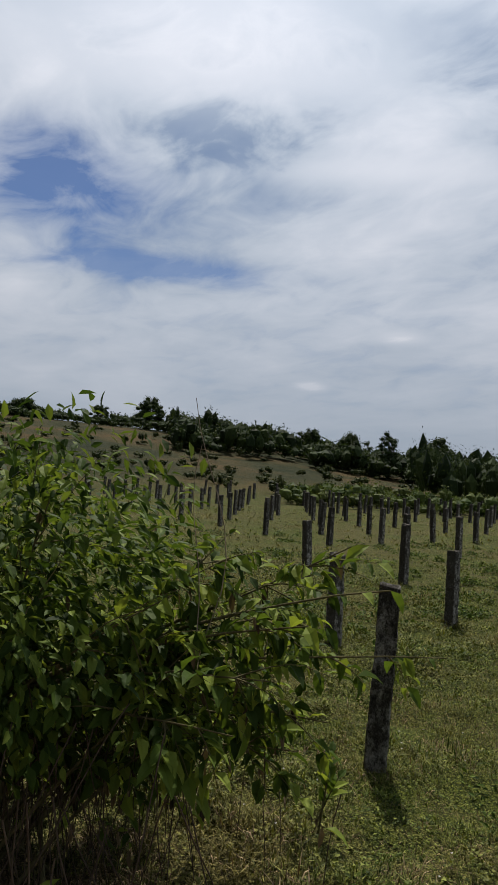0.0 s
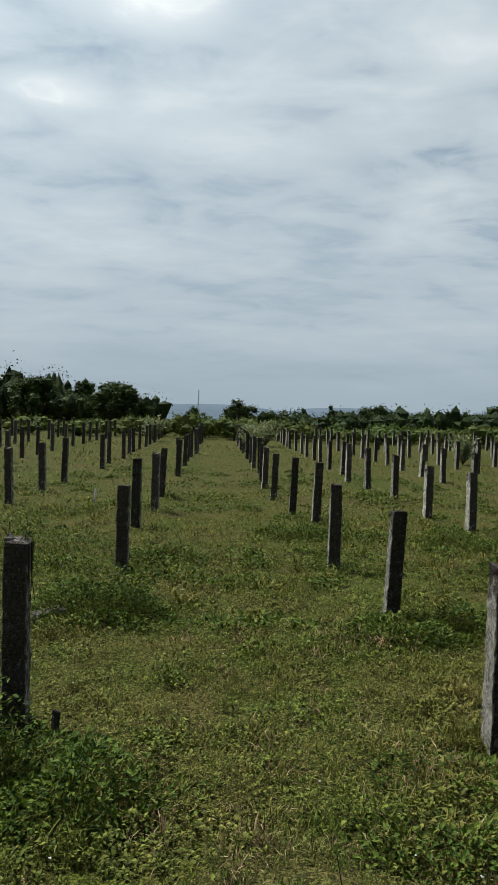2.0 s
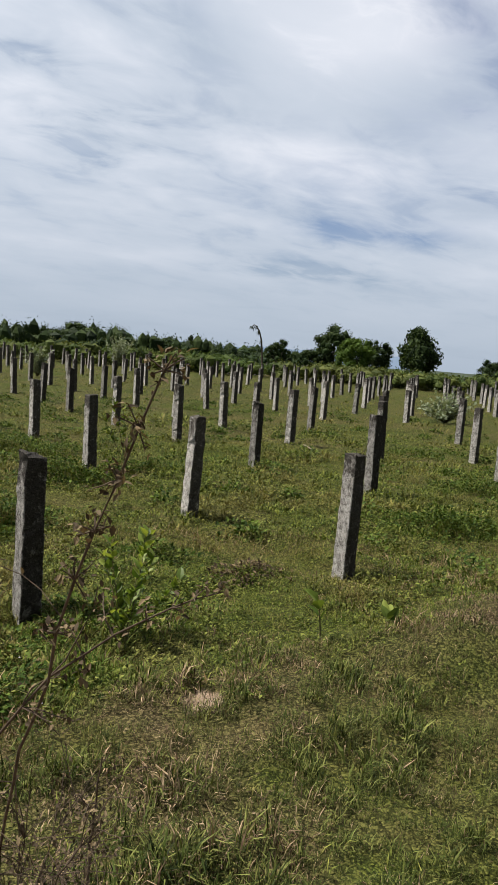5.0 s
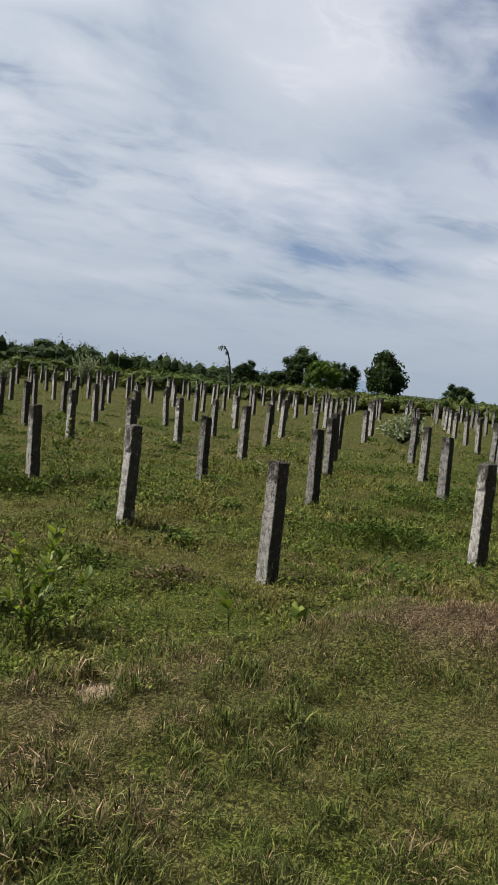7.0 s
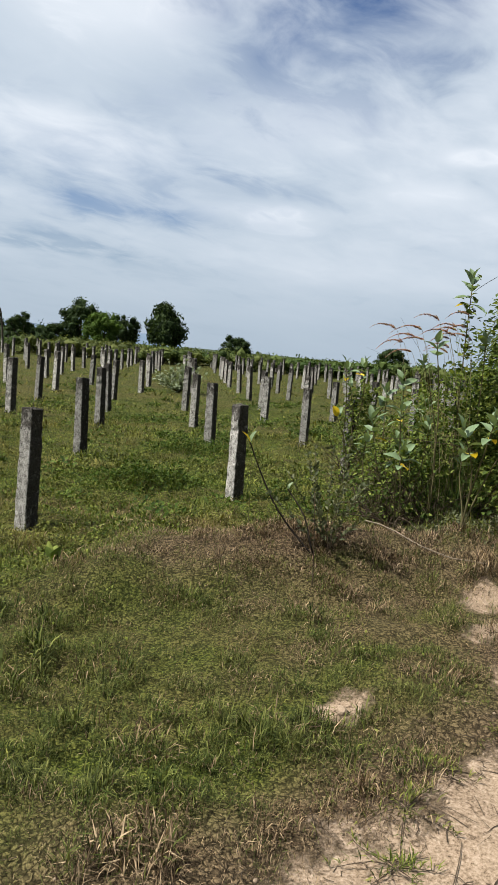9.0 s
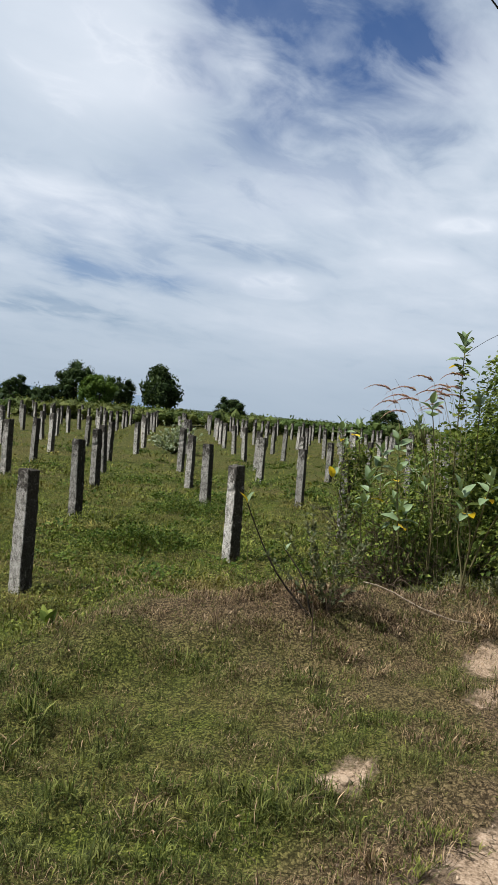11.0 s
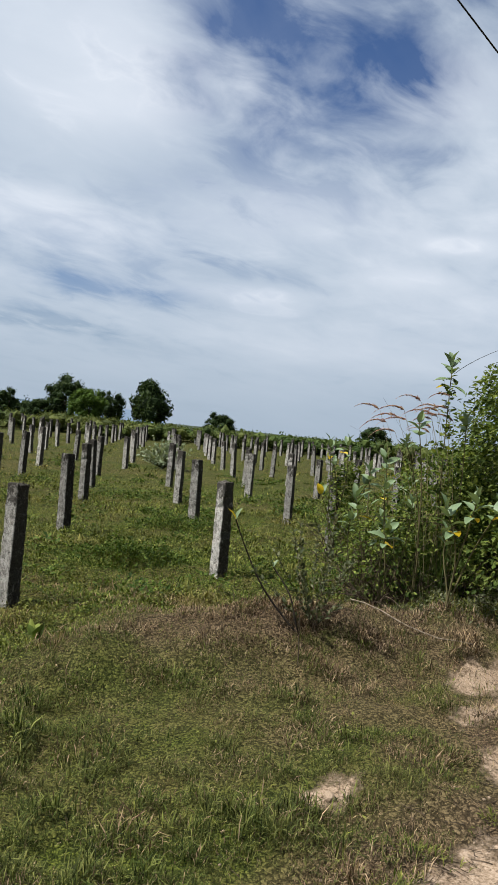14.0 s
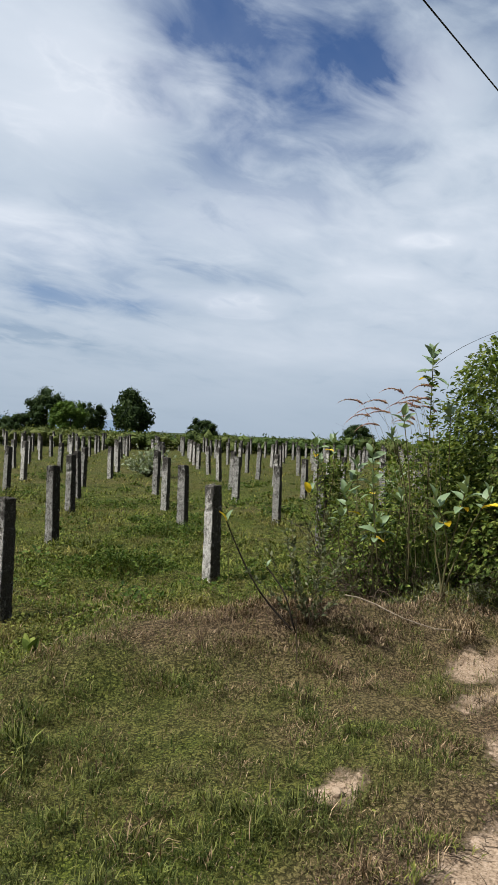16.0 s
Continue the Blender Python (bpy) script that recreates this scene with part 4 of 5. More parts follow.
def leafy_clumps(centre, size, per, leaf, r):
    """Rounded clumps of foliage: small leaves round a dark inner body."""
    n, m = len(centre), len(CLUMP_V)
    body = (centre[:, None] + CLUMP_V[None] * size[:, None] * r.uniform(0.4, 0.72, (n, m, 1))).reshape(-1, 3)
    faces = (np.arange(n)[:, None, None] * m + CLUMP_F[None]).reshape(-1, 3)
    u = r.normal(0, 1, (n, per, 3))
    u *= r.uniform(0.2, 0.9, (n, per, 1)) ** 0.45 / np.linalg.norm(u, axis=2, keepdims=True)
    p = (centre[:, None] + u * size[:, None]).reshape(-1, 3)
    v, f = cards(p, 0.8 * leaf * r.uniform(0.6, 1.4, len(p)), r)
    return np.concatenate([body, v]), [faces, f + len(body)]


def tree_meshes(seed, h, wide, trunk, clumps=60, per=70, leaf=0.2, mat=None, fuzz=0.30, slim=1.0):
    """Trunk with limbs and an uneven crown of leafy clumps, standing on the origin."""
    r = np.random.default_rng(seed)
    crown_h = (h - trunk) / 2
    d = r.normal(0, 1, (clumps, 3))
    d /= np.linalg.norm(d, axis=1, keepdims=True)
    d[:, 2] = np.where(d[:, 2] < -0.8, -d[:, 2], d[:, 2])
    lobe = 1 + 0.16 * value_noise(d[:, :1] * 2.2 + d[:, 1:2] * 1.7 + seed, d[:, 2:] * 2.2, seed)
    cs = d * lobe * r.uniform(0.45, 0.86, (clumps, 1)) * [wide / 2, wide / 2, crown_h] + [0, 0, trunk + crown_h]
    if slim != 1.0:
        cs[:, :2] *= 1 - slim * np.clip((cs[:, 2:] - trunk) / (h - trunk), 0, 1)
    size = (r.uniform(0.6, 1.4, (clumps, 1)) * fuzz * wide / 3.1) * [[1, 1, 0.9]]
    lines, rad = [shoot((0, 0, -0.2), (r.normal(0, 0.06), r.normal(0, 0.06), 1), h * 0.7, 0.0, r, 7, 0.05)], [0.035 * h]
    for k in range(min(14, clumps)):
        s = lines[0][r.integers(1, 5)]
        lines.append(np.stack([s, s * 0.5 + cs[k] * 0.5 + [0, 0, -0.02 * h], cs[k]]))
        rad.append(0.014 * h)
    tm = mesh("trunk", *tubes(lines, rad, 6, 0.35), M_BARK, True)
    return tm, mesh("crown", *leafy_clumps(cs, size, per, leaf, r), mat or M_CROWN_DARK)


TREE_KINDS, TREE_MESHES = {}, {}


def tree(kind, x, y, h, wide, turn=0.0, label="", low=0.0):
    """One tree of a kind, scaled to its height and crown width."""
    h0, w0, trunk, clumps, per, leaf, mat, fuzz, slim = TREE_KINDS[kind]
    flat = min(max(round((h + low) / h0 / (wide / w0) * 5) / 5, 0.4), 1.6)
    if (kind, flat) not in TREE_MESHES:
        TREE_MESHES[kind, flat] = tree_meshes(len(TREE_MESHES) + 1, h0 * flat, w0, trunk, clumps, per, leaf, mat, fuzz, slim)
    tm, cm = TREE_MESHES[kind, flat]
    h0 *= flat
    t = thing("tree", label or "dark green broad-leaved tree beyond the field", "tree", "trees beyond the field", (x, y, float(height(x, y)) - low), turn)
    t.scale = (wide / w0, wide / w0, (h + low) / h0)
    part("trunk", tm, t)
    part("crown", cm, t)
    return t


def build_trees():
    K = TREE_KINDS
    # height, width, bare trunk, clumps, leaves in each, leaf size, leaves, clump size, taper
    K["broad"] = (6, 6, 0.0, 100, 84, 0.2, None, 0.40, 1.0)
    K["round"] = (5, 5, 0.0, 90, 84, 0.18, None, 0.38, 1.0)
    K["open"] = (6, 5, 0.3, 70, 90, 0.18, None, 0.40, 1.0)
    K["ragged"] = (6, 4, 0.0, 64, 90, 0.16, None, 0.44, 1.0)
    K["pointed"] = (5, 3, 0.2, 60, 80, 0.14, None, 0.40, 0.75)
    K["green"] = (4, 4, 0.0, 90, 100, 0.16, M_CROWN_GREEN, 0.38, 1.0)
    hill = "dark tree on the crest of the brown hill"
    # (kind, x, y, top, crown width): on the hill
    for k, (kind, x, y, top, wide) in enumerate((("broad", -139.3, 55.4, 13.5, 8.5), ("open", -133.1, 69.1, 13.7, 4.4), ("broad", -128.4, 77.5, 16.2, 6.6), ("round", -125.6, 81.9, 12.6, 5.0),
            ("broad", -113.1, 82.3, 12.1, 7.2), ("ragged", -100.1, 82.8, 10.2, 7.0), ("open", -87.0, 82.5, 9.9, 5.0), ("ragged", -78.5, 83.9, 9.5, 6.0), ("open", -71.4, 83.5, 9.2, 4.0))):
        tree(kind, x, y, top - float(height(x, y)), wide, k * 53, hill, 0.9)
    wood = "dark green tree at the edge of the wood"
    for k, (kind, x, y, top, wide) in enumerate((("broad", -63.4, 83.6, 8.6, 6.6), ("round", -56.3, 82.5, 6.6, 4.5), ("broad", -34.3, 66.7, 7.2, 5.0), ("ragged", -30.0, 68.8, 6.3, 5.5), ("broad", -27.2, 69.9, 5.9, 4.6),
            ("broad", -24.2, 74.0, 5.3, 6.5), ("ragged", -21.4, 77.1, 5.0, 3.2), ("round", -13.8, 58.5, 4.0, 4.8), ("broad", -13.1, 73.9, 4.6, 3.8), ("round", -8.0, 59.6, 3.8, 5.2))):
        tree(kind, x, y, top - float(height(x, y)), wide, k * 71, wood)
    for k, (kind, x, y, top, wide) in enumerate((("round", 2.6, 80.0, 3.3, 4.6), ("pointed", 12.7, 109.4, 3.2, 2.2), ("open", 15.4, 98.9, 3.1, 2.6), ("ragged", 16.8, 78.3, 3.0, 4.6), ("broad", 21.7, 77.2, 2.5, 4.6),
            ("broad", 25.0, 65.5, 3.2, 4.8), ("ragged", 28.5, 64.1, 2.3, 3.0), ("pointed", 34.5, 61.0, 2.9, 1.6), ("round", 30.8, 41.9, 2.75, 2.0), ("ragged", -3.4, 120.0, 2.7, 4.0))):
        tree(kind, x, y, top - float(height(x, y)), wide, k * 37)
    for k, (kind, x, y, top, wide) in enumerate((("ragged", 40.0, 46.9, 4.6, 3.7), ("round", 42.9, 45.3, 3.5, 3.2), ("round", 37.9, 47.2, 2.2, 2.6), ("pointed", 43.9, 41.4, 4.4, 5.4), ("open", 47.5, 37.0, 2.45, 2.8), ("round", 67.5, 33.2, 2.7, 3.5))):
        tree(kind, x, y, top - float(height(x, y)), wide, k * 37)
    tree("green", 39.0, 43.2, 3.3, 3.3, 20, "bright green round tree at the field's far edge")


def build_woods():
    """Far woods, hedges and the shrubs between the posts: leaves past counting."""
    r = np.random.default_rng(21)

    def band(name, label, cat, mat, az0, az1, d0, d1, h0, h1, clumps, per, leaf, wide):
        """Bushes of many sizes in a stretch of the plan, made of small leaves."""
        a = np.radians(r.uniform(az1, az0, clumps))
        d = r.uniform(d0, d1, clumps)
        x, y = -np.sin(a) * d, np.cos(a) * d
        top = h0 + (h1 - h0) * r.uniform(0, 1, clumps) ** 1.3 * (0.7 + 0.6 * value_noise(x / 9, y / 9, 51))
        top = np.maximum(top, 0.3)
        k = 5
        u = r.normal(0, 1, (clumps, k, 3))
        u *= r.uniform(0.2, 0.7, (clumps, k, 1)) / np.linalg.norm(u, axis=2, keepdims=True) * [1, 1, 0.6]
        span = np.stack([wide * r.uniform(0.6, 1.3, clumps), wide * r.uniform(0.6, 1.3, clumps), top * 0.5], 1)[:, None]
        c = np.stack([x, y, height(x, y) + top * 0.45], 1)[:, None] + u * span
        size = np.minimum(span * [0.55, 0.55, 1.0], span[..., 2:] * [1.4, 1.4, 1.0]) * r.uniform(0.55, 0.95, (clumps, k, 1))
        v, f = leafy_clumps(c.reshape(-1, 3), size.reshape(-1, 3), per // k, leaf, r)
        tagged(new(name, mesh(name, v, f, mat)), label, cat, kind="stuff")

    band("wood_edge", "dark undergrowth and trees of the wood", "wood", M_CROWN_DARK, 38, 12, 64, 90, 4.8, 7.8, 240, 290, 0.2, 2.8)
    band("wood_corner", "dark bushes and small trees at the corner of the wood", "wood", M_CROWN_DARK, 12, 5, 62, 84, 3.4, 6.2, 70, 290, 0.18, 2.4)
    band("hill_scrub", "dark scrub along the hill's crest", "scrub", M_CROWN_DARK, 57, 33, 105, 140, 2.8, 6.4, 240, 180, 0.4, 3.4)
    band("crest_scrub", "low dark bushes on the hill's crest", "scrub", M_CROWN_DARK, 74, 55, 135, 155, 1.2, 3.8, 100, 210, 0.34, 3.0)
    band("slope_scrub", "low bushes scattered over the brown slope", "scrub", M_HILLBUSH, 74, 38, 55, 120, 0.6, 1.8, 150, 110, 0.18, 1.0)
    band("far_scrub", "dark scrub and small trees beyond the field", "scrub", M_CROWN_DARK, -4, -25, 60, 80, 1.8, 3.4, 300, 200, 0.17, 2.2)
    band("low_scrub", "low dark scrub beyond the field", "scrub", M_CROWN_DARK, -23, -38, 58, 76, 1.6, 3.1, 150, 180, 0.17, 1.9)
    band("far_plain_trees", "trees of the plain in the distance", "trees", M_CROWN_DARK, 10, -50, 120, 300, 0.8, 2.6, 180, 180, 0.45, 5.5)
    band("hedge", "green hedge plants along the far edge of the field", "hedge", M_HEDGE, 48, -14, 44, 55, 0.8, 1.9, 280, 170, 0.16, 1.4)
    band("weedy_margin", "tall green weeds along the field's far edge", "weeds", M_HEDGE, -12, -46, 47, 58, 0.8, 1.7, 260, 170, 0.16, 1.4)
    band("right_hedge", "low green hedge beyond the posts", "hedge", M_HEDGE, -40, -72, 49, 58, 1.2, 1.9, 260, 190, 0.17, 1.6)


def ridge(name, label, mat, az0, az1, dist, low, high, seed, ends=0.88):
    a = np.radians(np.linspace(az0, az1, 140))
    x, y = -np.sin(a) * dist, np.cos(a) * dist
    t = np.linspace(0, 1, 140)
    top = low + (high - low) * (0.55 + 0.3 * value_noise(t * 7, t * 0, seed) + 0.15 * value_noise(t * 21, t * 0, seed + 1)) * step(0, 0.12, t) * step(1, ends, t)
    rows = [np.column_stack([x * k, y * k, z]) for k, z in ((0.85, np.full(140, -60.0)), (0.97, top * 0.6 - 12), (1.0, top), (1.1, np.full(140, -60.0)))]
    i = (np.arange(3)[:, None] * 140 + np.arange(139)[None]).ravel()
    ob = new(name, mesh(name, np.concatenate(rows), np.stack([i, i + 1, i + 141, i + 140], 1), mat, True))
    tagged(ob, label, "hills", kind="structure")


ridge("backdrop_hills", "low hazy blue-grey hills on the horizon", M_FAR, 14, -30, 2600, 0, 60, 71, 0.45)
ridge("backdrop_mountain", "pale mountain far away, blue haze in its colour", M_FARTHER, -26, -47, 4200, 0, 44, 75)
def vine_bush(x, y, h, wide, count, seed, label, stems=90, leaf=0.05, hollow=0.3):
    r = np.random.default_rng(seed)
    t = thing("vine_bush", label, "bush", at=(x, y, float(height(x, y))))
    lines = []
    for k in range(stems):
        a = r.uniform(0, 6.283)
        lines.append(shoot((math.cos(a) * r.uniform(0, 0.45) * wide, math.sin(a) * r.uniform(0, 0.45) * wide, 0), (math.cos(a) * 0.5 + r.normal(0, 0.3), math.sin(a) * 0.5 + r.normal(0, 0.3), 1), r.uniform(0.35, 0.95) * h, 0.7, r, 9, 0.2))
    part("stem_tangle", mesh("stem_tangle", *tubes(lines, r.uniform(0.002, 0.006, stems), 5), M_TWIG, True), t, "tangled brown stems")
    leaves, pts = leafy_mass(r, (0, 0, h * 0.5), (wide * 0.5, wide * 0.5, h * 0.5), count, leaf, M_VINE, "foliage", 0.62, hollow, 0.03, 0.4, leaf_diamonds)
    part("foliage", leaves, t, "small green climbing leaves")
    # shoots that break the outline
    tips = pts[r.choice(len(pts), 45)]
    lines = [shoot(p, (p - [0, 0, h * 0.5]) + r.normal(0, 0.3, 3) + [0, 0, 0.2], r.uniform(0.1, 0.28), 0.5, r, 5) for p in tips]
    part("shoot_tangle", mesh("shoot_tangle", *tubes(lines, 0.003, 4), M_STEM, True), t)
    at, way, sz = leaves_on(lines, 11, leaf, r, 0.85, 0.1)
    part("shoot_foliage", mesh("shoot_foliage", *leaf_cloud(at, way, sz, 0.6, r), M_VINE), t)
    return t


def big_leaf(mat, seed):
    """One thick oval leaf, growing along +y."""
    r = np.random.default_rng(seed)
    n = 9
    t = np.linspace(0, 1, n)
    w = 0.22 * np.sin(np.pi * t ** 0.8) ** 0.7 + 0.006
    z = 0.10 * t - 0.22 * t * t
    rows = [np.column_stack([np.full(n, 0.0) + k * w, t, z + 0.09 * abs(k) * np.sin(np.pi * t) + 0.01 * r.normal(0, 1, n)]) for k in (-1, -0.5, 0, 0.5, 1)]
    i = (np.arange(4)[:, None] * n + np.arange(n - 1)[None]).ravel()
    return mesh("leaf", np.concatenate(rows), np.stack([i, i + 1, i + n + 1, i + n], 1), mat, True)


BIG_LEAVES = [big_leaf(M_MILKWEED, 90 + k) for k in range(3)]
YELLOW_LEAF = big_leaf(M_YELLOW, 95)


def milkweed(x, y, stems, label, seed, yellow=2, sleeve=0, bark=None):
    """A milkweed: bare stems (tip dx, dy, height, pairs of leaves, leaf length) with thick leaves crowded to the tips."""
    r = np.random.default_rng(seed)
    t = thing("milkweed", label, "plant", "milkweed plants", (x, y, float(height(x, y))))
    lines = []
    for dx, dy, h, pairs, leaf in stems:
        u = np.linspace(0, 1, 9)[:, None]
        ln = u * [dx, dy, h] + np.sin(u * 3.14) * np.append(r.normal(0, 0.06, 2), 0) + np.sin(u * 7) * np.append(r.normal(0, 0.012, 2), 0)
        lines.append(ln)
        stem = part("stem", mesh("stem", *tubes([ln], 0.0075, 6, 0.55), bark or M_STEM, True), t)
        back = (ln[-1] - ln[-4]) / np.linalg.norm(ln[-1] - ln[-4])
        for k in range(pairs):
            p = ln[-1] - back * leaf * 0.36 * k
            for s in (0, 180):
                yellowed = k == pairs - 1 and yellow > 0 and s == 0
                ob = part("leaf", YELLOW_LEAF if yellowed else BIG_LEAVES[int(r.integers(0, 3))], stem, "yellowed leaf" if yellowed else "")
                yellow -= yellowed
                size = leaf * r.uniform(0.8, 1.15) * (0.75 if k == 0 else 1)
                ob.matrix_basis = pose(*p, max(70 - 24 * k, -20) + r.normal(0, 10), r.normal(0, 12), s + 90 * k + seed * 17 + r.normal(0, 18)) @ Matrix.Diagonal((size, size, size, 1))
    if sleeve:
        at, way, sz = leaves_on(lines[:1], sleeve, 0.06, r, 0.9, 0.35)
        part("foliage", mesh("foliage", *leaf_cloud(at + r.normal(0, 0.045, at.shape), way, sz, 0.6, r), M_VINE), t, "small vine leaves climbing the stem")
    return t


def pale_shrub(x, y, h, wide, seed):
    """A milkweed bush further off: a rounded bush of pale grey-green leaves."""
    r = np.random.default_rng(seed)
    t = thing("pale_shrub", "bushy milkweed shrub with pale grey-green leaves", "shrub", "pale shrubs in the field", (x, y, float(height(x, y))))
    lines = [shoot((0, 0, 0), (r.normal(0, 0.45) * wide, r.normal(0, 0.45) * wide, h), h * r.uniform(0.6, 1.0), 0.1, r, 6) for _ in range(56)]
    part("stem_tangle", mesh("stem_tangle", *tubes(lines, 0.01, 4), M_STEM, True), t)
    at, way, sz = leaves_on(lines, 20, 0.11, r, 0.8, 0.15)
    part("foliage", mesh("foliage", *leaf_cloud(at, way + [0, 0, 0.4], sz, 0.55, r), M_PALELEAF), t)


def plume_grass(x, y, seed):
    r = np.random.default_rng(seed)
    t = thing("plume_grass", "tall grass with arching reddish feathery plumes", "grass", at=(x, y, float(height(x, y))))
    over = np.array([-0.54, 0.84, 0.0])
    for k in range(17):
        lean, tall = (r.uniform(0.02, 0.16), r.uniform(1.58, 1.84)) if k < 10 else (r.uniform(-0.12, 0.02), r.uniform(1.72, 1.95))
        way = np.array([0, 0, 1.0]) + over * lean + np.append(r.normal(0, 0.04, 2), 0)
        ln = shoot((r.normal(0, 0.08), r.normal(0, 0.08), 0), way, tall, -0.02, r, 8, 0.015)
        ln = ln + over * (np.linspace(0, 1, 8) ** 4)[:, None] * 0.12
        st = part("stalk", mesh("stalk", *tubes([ln], 0.0026, 4, 0.5), M_STRAWSTEM, True), t)
        d = ln[-1] - ln[-2]
        pl = shoot(ln[-1], d / np.linalg.norm(d) * 0.6 + over * r.uniform(0.4, 0.8), r.uniform(0.2, 0.32), 1.8, r, 9, 0.02)
        u = r.uniform(0, 1, 240) * 7.999
        i = u.astype(int)
        p = pl[i] + (pl[i + 1] - pl[i]) * (u - i)[:, None]
        dd = pl[i + 1] - pl[i]
        v, f = leaf_cloud(p, dd / np.linalg.norm(dd, axis=1, keepdims=True) + r.normal(0, 0.22, (240, 3)), np.full(240, 0.034) * (1.15 - u / 8), 0.28, r)
        part("plume", mesh("plume", v, f, M_PLUME), st, "reddish feathery seed plume")
    base = np.column_stack([r.normal(0, 0.12, 110), r.normal(0, 0.12, 110), np.zeros(110)])
    v, f = blades(base, r.uniform(0.5, 1.2, 110), np.full(110, 0.006), r.uniform(0.05, 0.5, 110), r.uniform(0, 6.28, 110), 1.2)
    part("grass_tuft", mesh("grass_tuft", v, f, M_HEDGE), t, "long narrow grass blades")


def weed_clump(x, y, wide, h, count, seed, label="low clump of leafy green weeds", mat=None, leaf=0.032, blade_share=0.25):
    r = np.random.default_rng(seed)
    a, q = r.uniform(0, 6.283, count), np.sqrt(r.uniform(0, 1, count)) * (1 + 0.25 * r.normal(0, 1, count))
    h = h * 1.3
    px, py = np.cos(a) * q * wide, np.sin(a) * q * wide * 0.75
    dome = h * np.clip(1 - 0.8 * q, 0.15, 1) * np.clip(0.75 + 0.9 * value_noise((px + x) * 4.5, (py + y) * 4.5, 33), 0.12, 1.6)
    z = height(x + px, y + py) + dome * r.uniform(0.15, 1, count) ** 0.6
    p = np.column_stack([px + x, py + y, z])
    way = np.column_stack([np.cos(a), np.sin(a), np.full(count, 0.4)]) + r.normal(0, 0.7, (count, 3))
    v, tri = leaf_diamonds(p, way, leaf * r.uniform(0.6, 1.5, count), 0.55, r)
    nb = int(count * blade_share)
    b = np.column_stack([p[:nb, 0], p[:nb, 1], height(p[:nb, 0], p[:nb, 1])])
    v2, f2 = blades(b, np.minimum(dome[:nb], 0.16) * r.uniform(0.7, 1.5, nb) + 0.03, np.full(nb, 0.005), r.uniform(0.1, 0.9, nb), r.uniform(0, 6.28, nb), 0.8)
    t = thing("weed_clump", label, "weeds", "weed clumps")
    part("foliage", mesh("foliage", v, tri, mat or M_WEED), t)
    part("grass_tuft", mesh("grass_tuft", v2, f2, M_TURF), t)
    return t


def sapling(x, y, lines, label, seed, leaf=0.05, per=6, mat=None, name="sapling", thick=0.006, bark=None, first=0.45):
    """A young plant: thin stems given by their tips (dx, dy, height), with few leaves."""
    r = np.random.default_rng(seed)
    t = thing(name, label, "plant", at=(x, y, float(height(x, y)) - 0.01))
    ls = []
    for dx, dy, h in lines:
        ln = shoot((r.normal(0, 0.02), r.normal(0, 0.02), 0), (dx, dy, h), math.hypot(dx, dy, h), 0.0, r, 8, 0.03)
        ls.append(ln)
        st = part("stem", mesh("stem", *tubes([ln], thick, 5, 0.35), bark or M_STEM, True), t)
    if per:
        at, way, sz = leaves_on(ls, per, leaf, r, 0.8, first)
        part("foliage", mesh("foliage", *leaf_cloud(at, way + [0, 0, 0.4], sz, 0.55, r), mat or M_LUSH), t)
    return t


def dead_weed(x, y, stalks, seed):
    """A dead branching weed: bent stalks through the given points, fine twigs, tufts of chaff at the tops."""
    r = np.random.default_rng(seed)
    t = thing("dead_weed", "tall dead brown weed with bent stalks and dry seed heads", "plant", at=(x, y, float(height(x, y)) - 0.01))
    twigs, heads = [], []
    for pts, thick, tuft, bushy in stalks:
        p = np.array(pts, float)
        u, k = np.linspace(0, len(p) - 1, 15), np.arange(len(p))
        ln = np.column_stack([np.interp(u, k, p[:, j]) for j in range(3)])
        ln[1:-1] = ln[1:-1] * 0.5 + (ln[:-2] + ln[2:]) * 0.25 + r.normal(0, 0.003, (13, 3))
        part("stalk", mesh("stalk", *tubes([ln], thick, 5, 0.35), M_TWIG, True), t)
        for j in range(bushy):
            i = r.integers(1, 11)
            d = ln[i + 1] - ln[i]
            tw = shoot(ln[i], d / np.linalg.norm(d) + r.normal(0, 0.9, 3), r.uniform(0.06, 0.24), 0.3, r, 6, 0.16)
            twigs.append(tw)
            for q in (2, 4, 5):
                heads.append(tw[q] + r.normal(0, 0.008, (r.integers(1, 5), 3)))
        if tuft:
            for i in range(9, 15):
                for j in range(tuft):
                    tw = shoot(ln[i], r.normal(0, 1, 3) + [0, 0, 0.6], r.uniform(0.01, 0.035), 0.2, r, 4, 0.1)
                    twigs.append(tw)
                    heads.append(tw[-1] + r.normal(0, 0.005, (5, 3)))
    part("twig_tangle", mesh("twig_tangle", *tubes(twigs, 0.0014, 4, 0.6), M_TWIG, True), t)
    p = np.concatenate(heads)
    part("seed_chaff", mesh("seed_chaff", *leaf_cloud(p, r.normal(0, 1, (len(p), 3)), r.uniform(0.007, 0.018, len(p)), 0.5, r), M_DEADLEAF), t)


